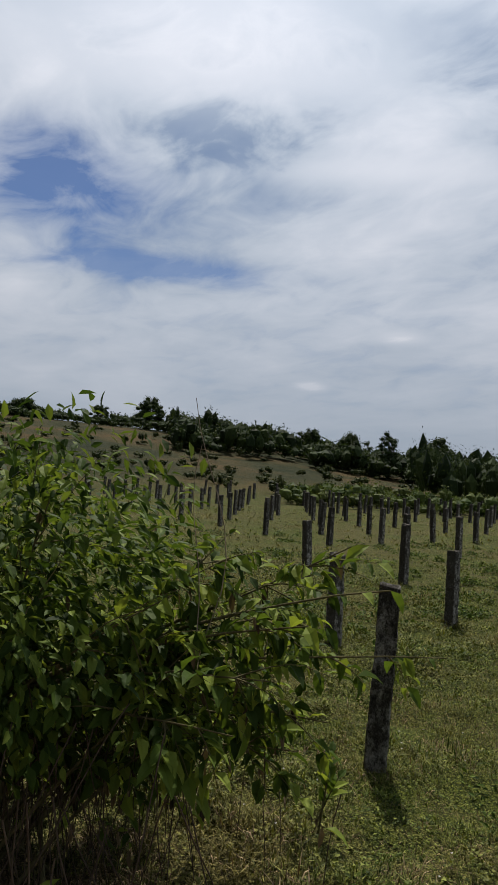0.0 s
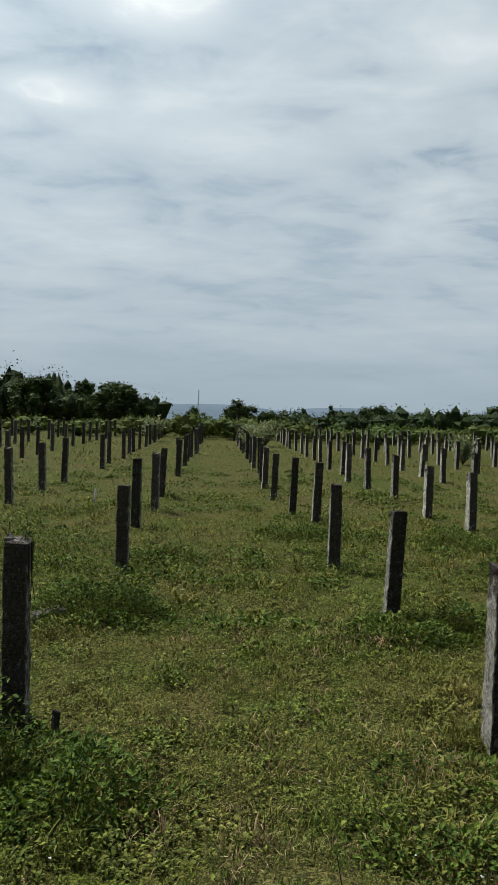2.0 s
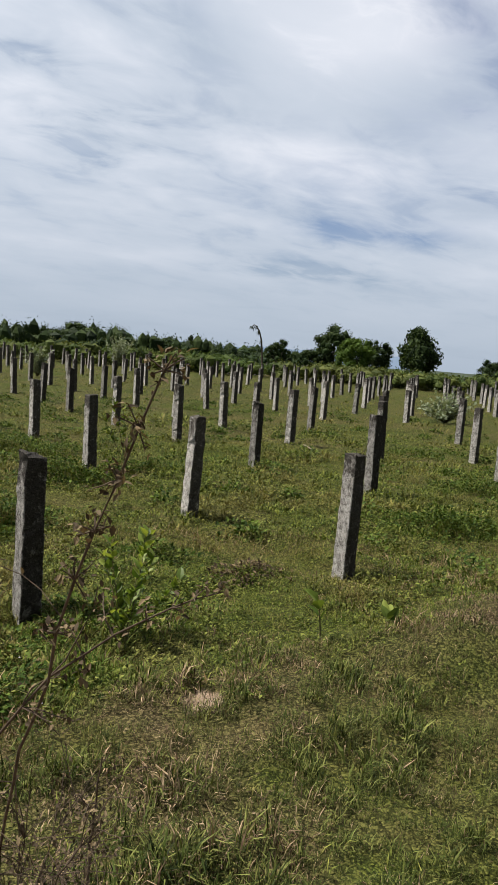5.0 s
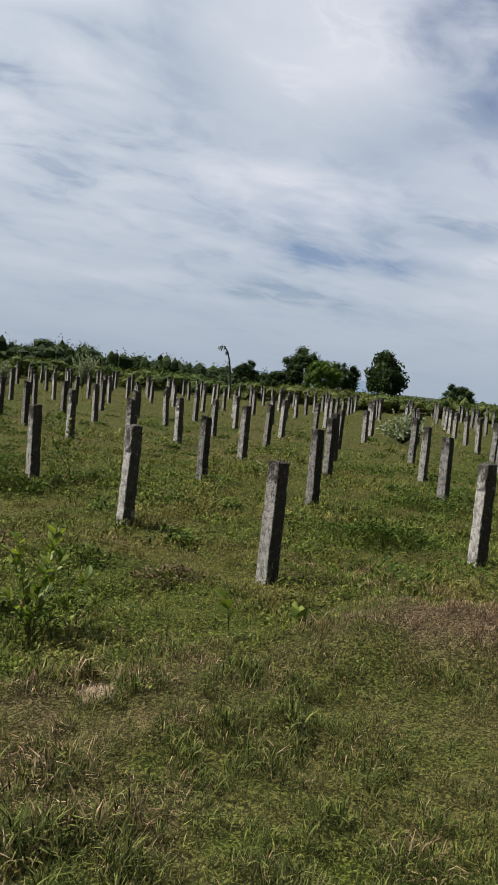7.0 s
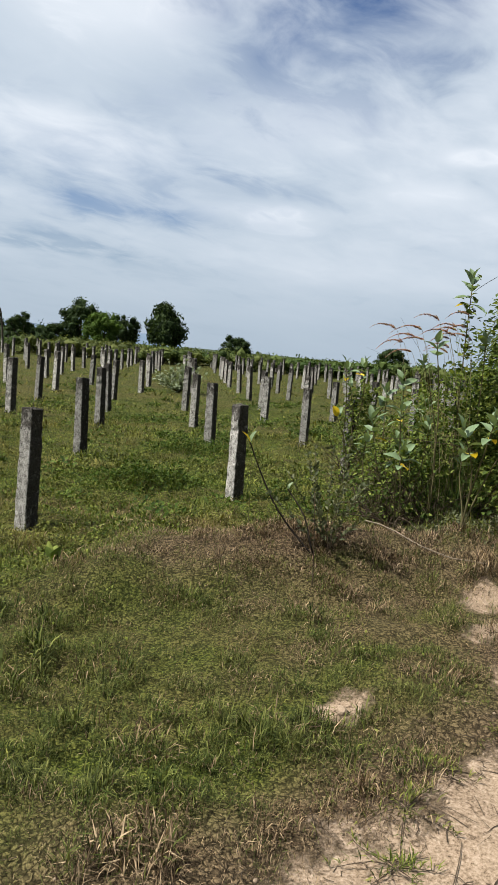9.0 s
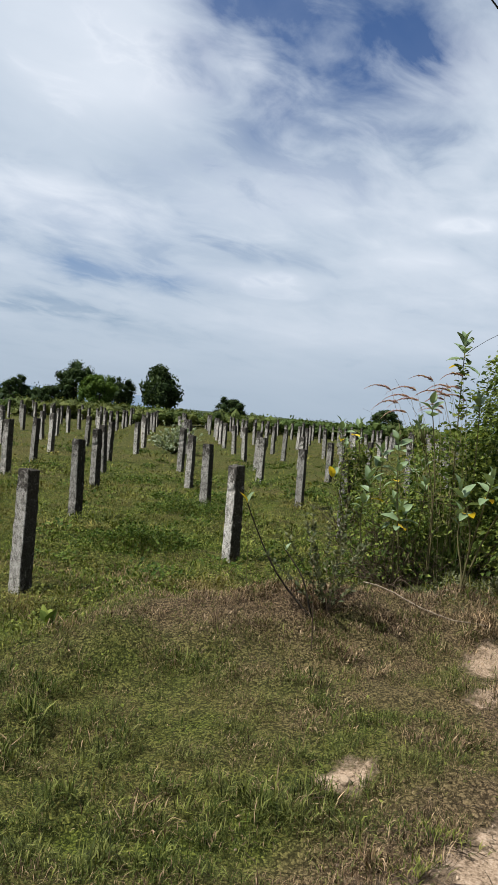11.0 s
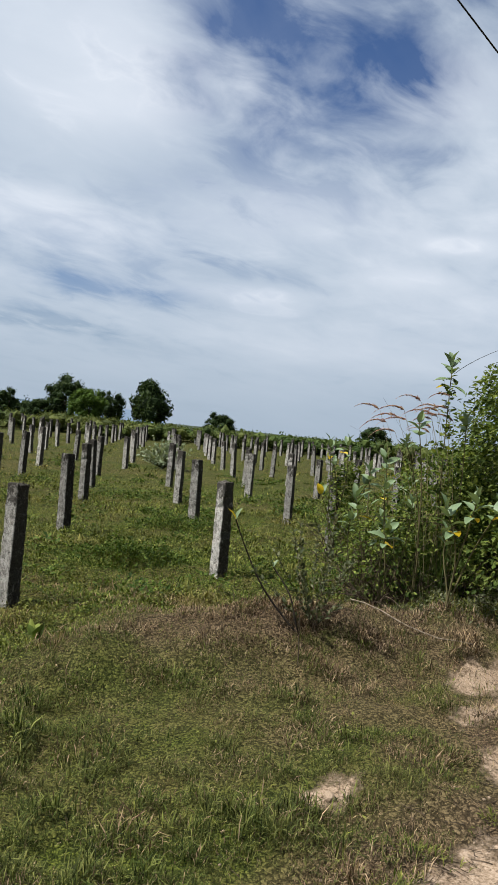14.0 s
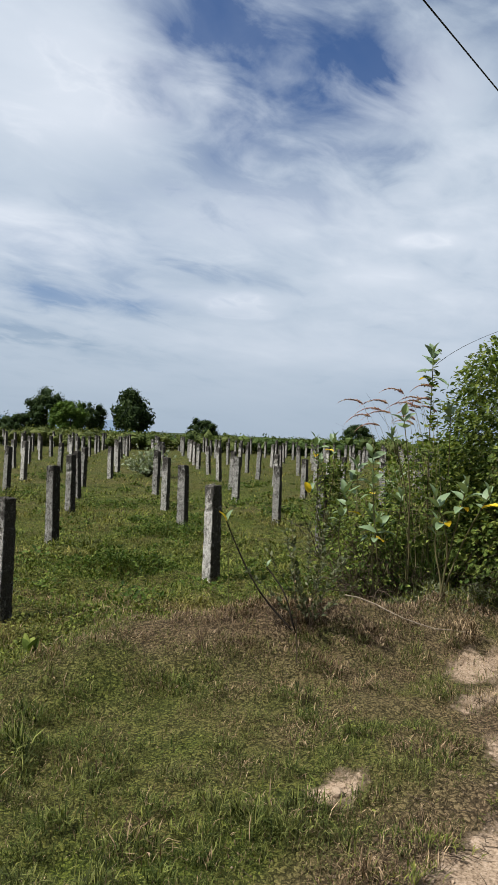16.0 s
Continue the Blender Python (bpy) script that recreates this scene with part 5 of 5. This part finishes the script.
def rock(name, x, y, size, label, mat, seed, squash=0.6, group=""):
    r = np.random.default_rng(seed)
    bm = bmesh.new()
    bmesh.ops.create_icosphere(bm, subdivisions=2, radius=1.0)
    for v in bm.verts:
        v.co *= 1 + 0.25 * noise.noise(v.co * 1.3 + Vector((seed, 0, 0))) + r.normal(0, 0.03)
        v.co.z *= squash
    me = bpy.data.meshes.new(name)
    bm.to_mesh(me)
    bm.free()
    me.materials.append(mat)
    ob = new(name, me)
    ob.matrix_basis = pose(x, y, float(height(x, y)) + size * squash * 0.35, 0, 0, seed * 40) @ Matrix.Diagonal((size, size * 0.75, size, 1))
    return tagged(ob, label, "stone", group)


def build_small_things():
    # a bleached stick on the bank
    pts = np.array([(5.66, 1.78), (5.71, 1.69), (5.78, 1.58), (5.76, 1.47), (5.77, 1.36), (5.79, 1.24), (5.82, 1.13), (5.87, 1.02), (5.94, 0.92)])
    ln = np.column_stack([pts, height(pts[:, 0], pts[:, 1]) + 0.06])
    tagged(new("stick", mesh("stick", *tubes([ln], 0.0065, 6, 0.5), M_PALE, True)), "long bleached bare stick lying on dry grass", "stick")
    rock("stone", 3.46, 0.63, 0.035, "small pale stone in a bare patch", M_STONE, 1)
    for k, (x, y, s) in enumerate(((5.25, 2.1, 0.06), (5.35, 2.02, 0.045), (5.15, 2.15, 0.04), (5.72, 1.95, 0.035), (5.45, 0.72, 0.03))):
        rock("clod", x, y, s, "pale lump of earth lying on the bank", M_STONE, 3 + k, 0.6, "earth clods")
    ln = np.array([(8.64, 10.21, 0.08), (8.57, 10.0, 0.1), (8.49, 9.8, 0.095), (8.4, 9.58, 0.085)])
    tagged(new("stick", mesh("stick", *tubes([ln], 0.014, 6, 0.7), M_PALE, True)), "short pale stick lying beside a post", "stick")
    ob = new("fallen_leaf", YELLOW_LEAF)
    ob.matrix_basis = pose(6.03, 1.93, float(height(6.03, 1.93)) + 0.035, 8, 12, 70) @ Matrix.Diagonal((0.1, 0.1, 0.1, 1))
    tagged(ob, "fallen yellow leaf lying on dry grass", "leaf")
    # a broken block of concrete in the weeds, and a white stake
    bm = bmesh.new()
    bmesh.ops.create_cube(bm, size=1.0)
    bmesh.ops.bevel(bm, geom=bm.edges[:], offset=0.08, segments=2, affect="EDGES")
    for v in bm.verts:
        v.co += Vector((random.gauss(0, 0.02), random.gauss(0, 0.02), random.gauss(0, 0.02)))
    me = bpy.data.meshes.new("broken_block")
    bm.to_mesh(me)
    bm.free()
    me.materials.append(M_CONCRETE)
    ob = new("broken_block", me)
    ob.matrix_basis = pose(-1.04, 6.08, float(height(-1.04, 6.08)) + 0.0, 6, -8, 25) @ Matrix.Diagonal((0.3, 0.14, 0.12, 1))
    tagged(ob, "broken grey concrete block lying among weeds", "block")
    v, f = tubes([[(0, 0, -0.05), (0.004, 0, 0.1), (0.006, 0.01, 0.24)]], 0.022, 8, 0.9)
    ob = new("white_stake", mesh("white_stake", v, f, M_WHITE, True))
    ob.matrix_basis = pose(-1.91, 13.57, float(height(-1.91, 13.57)), 4, 5, 0)
    tagged(ob, "short white plastic stake stuck in the grass", "stake")
    # the stump of a broken post beside the first one
    ob = new("post_stump", POST_KINDS[3])
    ob.matrix_basis = pose(-0.52, 3.95, float(height(-0.52, 3.95)) - 0.02, 3, 4, 30) @ Matrix.Diagonal((0.28, 0.28, 0.14, 1))
    tagged(ob, "thin broken concrete stump in the grass", "stump")
    # withered vine hanging over the first post
    r = np.random.default_rng(12)
    t = thing("dry_vine", "withered dark vine hanging over a concrete post", "vine", at=(-0.75, 4.05, float(height(-0.75, 4.05))))
    for k in range(16):
        a = r.uniform(0, 6.283)
        c = np.array([math.cos(a), math.sin(a)]) / max(abs(math.cos(a)), abs(math.sin(a))) * 0.064
        drop = r.uniform(0.05, 0.3)
        ln = [(c[0] * 0.3, c[1] * 0.3, 0.965), (c[0], c[1], 0.96), (c[0] * 1.04 + r.normal(0, 0.006), c[1] * 1.04, 0.93 - drop * 0.5), (c[0] * 1.05 + r.normal(0, 0.012), c[1] * 1.05, 0.93 - drop)]
        part("tendril", mesh("tendril", *tubes([ln], 0.0035, 4, 0.5), M_DARKSTEM, True), t)
    for k in range(3):
        part("tendril", mesh("tendril", *tubes([shoot((r.normal(0, 0.03), r.normal(0, 0.03), 0.95), (r.normal(0, 0.25), r.normal(0, 0.25), 1), r.uniform(0.07, 0.14), 0.2, r, 5)], 0.003, 4, 0.5), M_DARKSTEM, True), t)
    # small white flowers of the meadow
    r = np.random.default_rng(8)
    v, q = [], []
    for k in range(36):
        x, y = float(r.uniform(-3.2, 1.6)), float(r.uniform(2.2, 5.2))
        z = float(height(x, y)) + r.uniform(0.05, 0.11)
        c, f = leaf_cloud(np.repeat([[x, y, z]], 7, 0), np.column_stack([r.normal(0, 1, (7, 2)), r.uniform(0.2, 1, 7)]), np.full(7, 0.0075), 0.7, r)
        q.append([g + 56 * k for g in f])
        v.append(c)
    me = mesh("meadow_flowers", np.concatenate(v), [np.concatenate([a[0] for a in q]), np.concatenate([a[1] for a in q])], M_FLOWER)
    tagged(new("meadow_flowers", me), "small round white flower heads in the grass", "flowers", kind="stuff")
    # overhead cable along the track
    u = np.linspace(-1, 1, 40)
    ln = np.column_stack([22 + 18 * u, 2.3 + 0.0 * u, 5.98 + 0.03 * (22 + 18 * u - 8)])
    tagged(new("overhead_cable", mesh("overhead_cable", *tubes([ln], 0.0095, 6, 1.0), M_CABLE, True)), "thin black overhead cable across the sky", "cable")
    # the bent dead palm leaf and its stalk at the field's far edge
    t = thing("bent_palm", "leaning bare palm stalk with one drooping leaf", "palm", at=(28.9, 41.3, float(height(28.9, 41.3))))
    ln = np.array([(0.3, 0, 0), (0.2, 0, 1.3), (0.05, 0, 2.4), (-0.2, 0, 3.05), (-0.5, 0, 3.35), (-0.75, 0, 3.3)])
    part("stalk", mesh("stalk", *tubes([ln], 0.07, 6, 0.4), M_BARK, True), t)
    p = np.repeat(ln[2:], 14, 0) + r.normal(0, 0.05, (56, 3))
    part("leaf", mesh("leaf", *leaf_cloud(p, r.normal(0, 0.35, (56, 3)) + [-0.2, 0, -1], np.full(56, 0.3), 0.15, r), M_HILLBUSH), t)
    # lattice mast far out on the plain
    t = thing("radio_mast", "thin grey steel lattice mast on the far plain", "mast", at=(-25, 900, -32))
    for sx, sy in ((-1.2, 0), (1.2, 0), (0, 2.0)):
        part("leg", mesh("leg", *tubes([[(sx, sy, 0), (sx * 0.4, sy * 0.4, 58)]], 0.22, 4, 0.8), M_STEEL), t)
    for k in range(9):
        z, w = 5 + 6 * k, 1.2 - 0.08 * k
        part("brace", mesh("brace", *tubes([[(-w, 0, z), (w, 0, z + 3)]], 0.12, 4, 1.0), M_STEEL), t)


def runner_grass(x, y, reach, count, seed):
    """A low grass plant that spreads over bare sand on rooting runners."""
    r = np.random.default_rng(seed)
    t = thing("runner_grass", "low wiry grass spreading with runners over bare sand", "grass", "runner grass on the track", (x, y, 0.0))
    lines, base, lean, turn = [], [], [], []
    for k in range(count):
        a, ln = 6.283 * k / count + r.normal(0, 0.3), reach * r.uniform(0.5, 1.1)
        u = np.linspace(0, 1, 8)
        px, py = np.cos(a + 0.5 * u * r.normal()) * ln * u, np.sin(a + 0.5 * u * r.normal()) * ln * u
        lines.append(np.column_stack([px, py, height(x + px, y + py) + 0.006 + 0.02 * np.sin(u * 3.14) * r.uniform(0, 1)]))
        for j in range(1, 8):
            for _ in range(3):
                base.append(lines[-1][j])
                lean.append(r.uniform(0.5, 1.35))
                turn.append(a + r.normal(0, 1.0) - 1.57)
    part("stem_tangle", mesh("stem_tangle", *tubes(lines, 0.0022, 4, 0.6), M_TWIG, True), t, "brown wiry runners")
    n = len(base)
    v, f = blades(np.array(base), r.uniform(0.025, 0.06, n), np.full(n, 0.0045), np.array(lean), np.array(turn), 0.4)
    part("grass_tuft", mesh("grass_tuft", v, f, M_TURF), t)


def build_litter():
    """Dry stems and bits of straw strewn on the sand along the verge."""
    r = np.random.default_rng(64)
    lines = []
    for k in range(520):
        x = r.uniform(1.5, 6.2)
        y = float(track_side(x)) + r.normal(-0.1, 0.25)
        a, ln = r.uniform(0, 3.14), r.uniform(0.02, 0.14) * (1 if k % 6 else 1.7)
        u = np.linspace(-0.5, 0.5, 4)
        px, py = x + np.cos(a) * u * ln + r.normal(0, 0.004, 4), y + np.sin(a) * u * ln + r.normal(0, 0.004, 4)
        lines.append(np.column_stack([px, py, height(px, py) + 0.004 + r.uniform(0, 0.006)]))
    tagged(new("dry_litter", mesh("dry_litter", *tubes(lines, r.uniform(0.0007, 0.0022, len(lines)), 4, 0.6), M_TWIG, True)), "dry stems and bits of straw strewn over the sand", "litter", kind="stuff")


def build_pebbles():
    r = np.random.default_rng(61)
    n = 420
    x = r.uniform(1.6, 6.2, n)
    y = track_side(x) + r.normal(-0.15, 0.22, n)
    size = 0.003 + 0.009 * r.uniform(0, 1, (n, 1)) ** 3
    c = np.stack([x, y, height(x, y) + size[:, 0] * 0.25], 1)
    v = (c[:, None] + CLUMP_V[None] * size[:, None] * [1, 0.8, 0.6] * r.uniform(0.75, 1.15, (n, len(CLUMP_V), 1))).reshape(-1, 3)
    f = (np.arange(n)[:, None, None] * len(CLUMP_V) + CLUMP_F[None]).reshape(-1, 3)
    tagged(new("pebbles", mesh("pebbles", v, f, M_STONE)), "small pebbles and crumbs of earth on the sandy track", "pebbles", kind="stuff")


def build_field_weeds():
    """Low domed patches of creeping weeds all over the field: many small ones near by, wider ones further out."""
    r = np.random.default_rng(62)
    for name, label, n, per, d0, d1, wide, tall, leaf, mat in (
            ("field_weeds", "low domed patches of dark green weeds in the field", 420, 130, 6.0, 22.0, (0.12, 0.5), (0.05, 0.17), 0.048, M_WEED),
            ("small_weeds", "small low cushions of creeping weeds in the grass", 1100, 90, 2.6, 10.0, (0.07, 0.24), (0.03, 0.10), 0.024, M_CREEP)):
        a, d = np.radians(r.uniform(-75, 60, n)), np.sqrt(r.uniform(d0 ** 2, d1 ** 2, n))
        cx, cy = 0.4 - np.sin(a) * d, -0.3 + np.cos(a) * d
        w, h = r.uniform(*wide, n), r.uniform(*tall, n)
        t, q = r.uniform(0, 6.283, (n, per)), np.sqrt(r.uniform(0, 1, (n, per)))
        x, y = cx[:, None] + np.cos(t) * q * w[:, None], cy[:, None] + np.sin(t) * q * w[:, None] * 0.8
        keep = (field(x, y).ravel() > 0.6) & (bare(x, y).ravel() > 0.6) & (verge(x, y).ravel() < 0.5)
        z = height(x, y) + h[:, None] * np.clip(1 - q ** 2 + 0.4 * value_noise(x * 5, y * 5, 95), 0.1, 1.3) * r.uniform(0.2, 1, (n, per))
        p = np.stack([x, y, z], -1).reshape(-1, 3)[keep]
        way = np.stack([np.cos(t), np.sin(t), np.full(t.shape, 0.4)], -1).reshape(-1, 3)[keep] + r.normal(0, 0.6, (keep.sum(), 3))
        v, f = leaf_diamonds(p, way, leaf * r.uniform(0.6, 1.4, len(p)), 0.6, r)
        tagged(new(name, mesh(name, v, f, mat)), label, "weeds", kind="stuff")


def build_plants():
    vine_bush(8.1, 1.1, 2.55, 1.75, 27000, 31, "dense bush overgrown with green climbing vines", 90, 0.052, 0.45)
    vine_bush(7.4, 1.8, 1.5, 1.15, 5200, 32, "lower bush of dark vines and dead stems", 220)
    vine_bush(8.72, 3.6, 1.25, 0.42, 1100, 33, "vines climbing over a concrete post", 40)
    vine_bush(7.3, 0.9, 1.1, 1.3, 3800, 35, "low leafy vines at the foot of the bush", 80)
    vine_bush(6.9, 2.05, 0.8, 0.95, 900, 34, "sparse tangle of dead stems and small leaves", 190, 0.045)
    vine_bush(7.7, 2.6, 0.9, 0.9, 1300, 36, "sparse tangle of dead stems and small leaves", 150, 0.045)
    milkweed(7.0, 1.62, ((0.0, 0.08, 2.25, 5, 0.15), (0.12, -0.05, 1.75, 3, 0.13)), "tall milkweed with thick grey-green leaves and one yellow leaf", 41, 1, 150)
    milkweed(6.75, 1.75, ((-0.1, 0.05, 1.68, 3, 0.15), (-0.2, 0.1, 1.5, 2, 0.13)), "milkweed with dark thick leaves beside tall plumes", 40, 0)
    milkweed(6.35, 1.30, ((-0.12, 0.02, 0.80, 4, 0.17), (-0.08, -0.2, 0.92, 4, 0.16), (0.15, -0.3, 0.85, 3, 0.16), (0.1, 0.1, 0.6, 3, 0.14)), "milkweed with pale thick leaves, some yellowed, beside the vines", 42, 3)
    milkweed(6.6, 1.98, ((-0.2, -0.1, 0.8, 4, 0.15), (-0.05, 0.05, 1.15, 4, 0.13), (-0.2, 0.25, 0.85, 3, 0.12), (0.15, -0.15, 1.0, 3, 0.13)), "milkweed with pale thick leaves among dead stems", 43, 2)
    milkweed(8.5, 3.55, ((-0.25, 0.12, 0.85, 2, 0.17), (-0.2, 0.05, 1.42, 4, 0.15), (-0.05, -0.12, 1.45, 4, 0.15), (0.15, -0.3, 1.0, 4, 0.16), (-0.1, -0.2, 0.45, 3, 0.15), (0.0, 0.1, 1.2, 3, 0.14)), "milkweed with a few yellow leaves near a post", 44, 4)
    milkweed(6.9, 2.3, ((-0.15, 0.1, 0.95, 4, 0.16), (0.1, -0.1, 0.75, 4, 0.17), (0.2, 0.15, 1.2, 4, 0.14)), "milkweed with pale thick leaves and a yellow one", 61, 1)
    milkweed(7.6, 2.5, ((-0.1, 0.0, 1.3, 4, 0.15), (0.15, -0.15, 1.05, 4, 0.16)), "milkweed with pale thick leaves among vines", 62, 1)
    for k, (x, y, w, h) in enumerate(((6.7, 1.35, 0.5, 0.35), (7.2, 1.9, 0.5, 0.3), (7.0, 1.1, 0.5, 0.4), (6.55, 1.75, 0.35, 0.2))):
        weed_clump(x, y, w, h * 0.6, 900, 430 + k, "low dusty weeds at the foot of the vines", M_BANKWEED, 0.03, 0.5)
    u = np.linspace(0, 1, 12)[:, None]
    ln = (1 - u) ** 2 * [7.0, 1.68, 2.2] + 2 * u * (1 - u) * [7.0, 1.42, 2.42] + u ** 2 * [7.3, 0.95, 2.60]
    tagged(new("bare_vine", mesh("bare_vine", *tubes([ln], 0.0024, 5, 0.7), M_DARKSTEM, True)), "thin bare vine arching from the milkweed to the bush", "vine")
    plume_grass(6.95, 1.72, 45)
    milkweed(4.92, 1.74, ((-0.2, 0.46, 0.72, 1, 0.11), (-0.02, 0.24, 0.42, 1, 0.08)), "young milkweed with dark stems and few leaves on the bank", 46, 1, 0, M_DARKSTEM)
    sapling(5.05, 1.72, ((0.25, 0.1, 0.62), (-0.22, 0.2, 0.55), (0.3, -0.15, 0.5), (0.0, -0.22, 0.5), (0.2, 0.3, 0.72), (-0.25, 0.0, 0.45), (0.05, 0.3, 0.65), (0.4, 0.1, 0.52), (-0.1, 0.15, 0.5), (0.1, 0.0, 0.8), (0.3, 0.2, 0.66), (-0.3, 0.3, 0.4), (0.2, -0.3, 0.36)), "bushy grey-green young weed on the bank", 47, 0.034, 60, M_BANKWEED, "bank_weed", 0.0028, M_TWIG, 0.15)
    sapling(4.67, 1.55, ((0.02, 0.0, 0.62),), "single thin dry upright stalk", 48, 0.02, 5, M_DEADLEAF, "dry_stalk", 0.004, M_TWIG)
    sapling(4.87, 2.25, ((-0.02, 0.05, 0.5),), "single thin green upright stalk", 49, 0.02, 4, M_LUSH, "thin_stalk", 0.003)
    dead_weed(1.0, 1.55, (
        (((-0.02, 0, 0), (-0.06, -0.2, 0.5), (-0.11, -0.45, 0.85), (-0.15, -0.70, 1.15), (-0.14, -0.83, 1.40), (-0.10, -0.91, 1.60)), 0.0042, 8, 4),
        (((-0.1, 0.05, 0), (-0.18, -0.25, 0.55), (-0.20, -0.55, 0.95), (-0.12, -0.67, 1.13), (0.02, -0.70, 1.20), (0.15, -0.68, 1.215)), 0.0036, 3, 12),
        (((0.17, -0.15, 0), (0.15, -0.20, 0.45), (0.16, -0.22, 0.67)), 0.005, 0, 36),
        (((0.0, 0.05, 0), (-0.1, -0.1, 0.3), (-0.2, -0.2, 0.55)), 0.003, 0, 44),
        (((0.05, 0.0, 0), (0.15, 0.05, 0.3), (0.3, 0.05, 0.5)), 0.003, 0, 44),
        (((0.0, 0.0, 0), (0.02, -0.1, 0.35), (0.0, -0.2, 0.62)), 0.003, 0, 44),
        (((-0.05, 0.0, 0), (-0.25, 0.05, 0.2), (-0.4, 0.0, 0.38)), 0.003, 0, 40),
        (((0.1, 0.0, 0), (0.04, -0.25, 0.4), (0.1, -0.45, 0.75)), 0.0028, 0, 36)), 51)
    sapling(0.80, 1.95, ((-0.15, 0.15, 0.5),), "single thin dark dry stalk", 52, 0.02, 4, M_DEADLEAF, "dry_stalk", 0.004, M_DARKSTEM)
    sapling(0.86, 1.58, ((-0.015, -0.01, 0.82),), "single thin dark dry stalk", 59, 0.02, 5, M_DEADLEAF, "dry_stalk", 0.0035, M_DARKSTEM)
    sapling(2.15, 3.32, ((0.05, 0.0, 0.62), (-0.16, 0.1, 0.55), (0.2, 0.1, 0.5), (0.0, -0.15, 0.42), (0.26, -0.08, 0.36), (-0.2, -0.1, 0.32), (0.12, 0.16, 0.56), (-0.05, 0.2, 0.46)), "bushy yellow-green young plant beside a post", 53, 0.062, 26, M_YOUNG, "sapling", 0.004, None, 0.2)
    sapling(3.22, 2.95, ((-0.03, 0.02, 0.22),), "seedling with two broad green leaves", 54, 0.11, 4, M_LUSH, "seedling")
    sapling(3.57, 2.90, ((0.08, 0.02, 0.12),), "seedling with narrow green leaves", 55, 0.09, 5, M_VINE, "seedling")
    sapling(-1.45, 4.10, ((0.05, 0.0, 0.35), (-0.12, 0.1, 0.3), (0.15, 0.1, 0.28)), "yellow-green young plant among the weeds", 56, 0.06, 12, M_CROWN_GREEN)
    sapling(-2.55, 2.45, ((0.03, 0.0, 0.42), (0.1, 0.05, 0.3)), "leafy green weed growing in the shade", 57, 0.075, 12, M_SHRUB, "leafy_weed")
    sapling(4.5, 8.50, ((-0.25, -0.2, 0.9), (-0.1, 0.1, 0.7), (-0.3, 0.2, 0.6)), "thin climbing plant beside a post", 58, 0.06, 24, M_VINE, "climber")
    for k, (x, y, w, h, n) in enumerate(((-1.05, 3.45, 0.72, 0.42, 5200), (-1.75, 3.7, 0.6, 0.14, 1800), (-0.3, 3.25, 0.45, 0.18, 1700), (-0.6, 6.2, 0.55, 0.32, 4200), (1.75, 5.8, 0.5, 0.24, 3400), (2.25, 6.0, 0.45, 0.2, 2400),
            (2.2, 3.75, 0.5, 0.1, 1500), (1.5, 3.5, 0.45, 0.08, 1200), (6.25, 4.7, 0.65, 0.24, 4200), (3.75, 10.0, 0.8, 0.24, 3000), (3.65, 7.9, 0.6, 0.22, 3000), (8.6, 6.1, 0.65, 0.2, 2600),
            (-0.2, 8.6, 0.6, 0.12, 1500), (0.55, 7.5, 0.45, 0.09, 1000), (10.2, 9.1, 0.7, 0.15, 1100), (-2.6, 7.8, 0.45, 0.13, 900), (-4.6, 8.6, 0.7, 0.3, 1500), (-1.5, 9.2, 0.9, 0.12, 1700), (7.1, 2.8, 0.6, 0.2, 1800), (3.0, 4.8, 0.45, 0.07, 900), (1.3, 3.0, 0.45, 0.1, 1300), (1.5, 10.3, 0.7, 0.3, 2200), (4.95, 8.3, 0.5, 0.16, 1500))):
        weed_clump(x, y, w, h, n, 400 + k)
    weed_clump(3.46, 4.16, 0.3, 0.05, 500, 460, "flat patch of dead brown leaves in the grass", M_DEADLEAF, 0.03, 0.1)
    for k, (x, y, h, w) in enumerate(((17.2, 14.5, 1.05, 1.7), (1.9, 34.0, 1.4, 1.0), (2.6, 37.5, 1.5, 1.2), (1.7, 30.5, 1.2, 0.8), (16.4, 36.2, 2.1, 1.3), (9.6, 28.0, 1.2, 0.8), (-3.2, 40.0, 1.4, 1.0))):
        pale_shrub(x, y, h, w, 500 + k)


build_trees()
build_woods()
wild_shrub()
build_plants()
build_small_things()
for spot in ((3.02, 0.12, 0.26, 9, 71), (3.32, 0.2, 0.22, 8, 72), (2.75, 0.02, 0.16, 7, 73), (3.75, 0.02, 0.18, 7, 74)):
    runner_grass(*spot)
build_litter()
build_pebbles()
build_field_weeds()
build_grass(0.8)
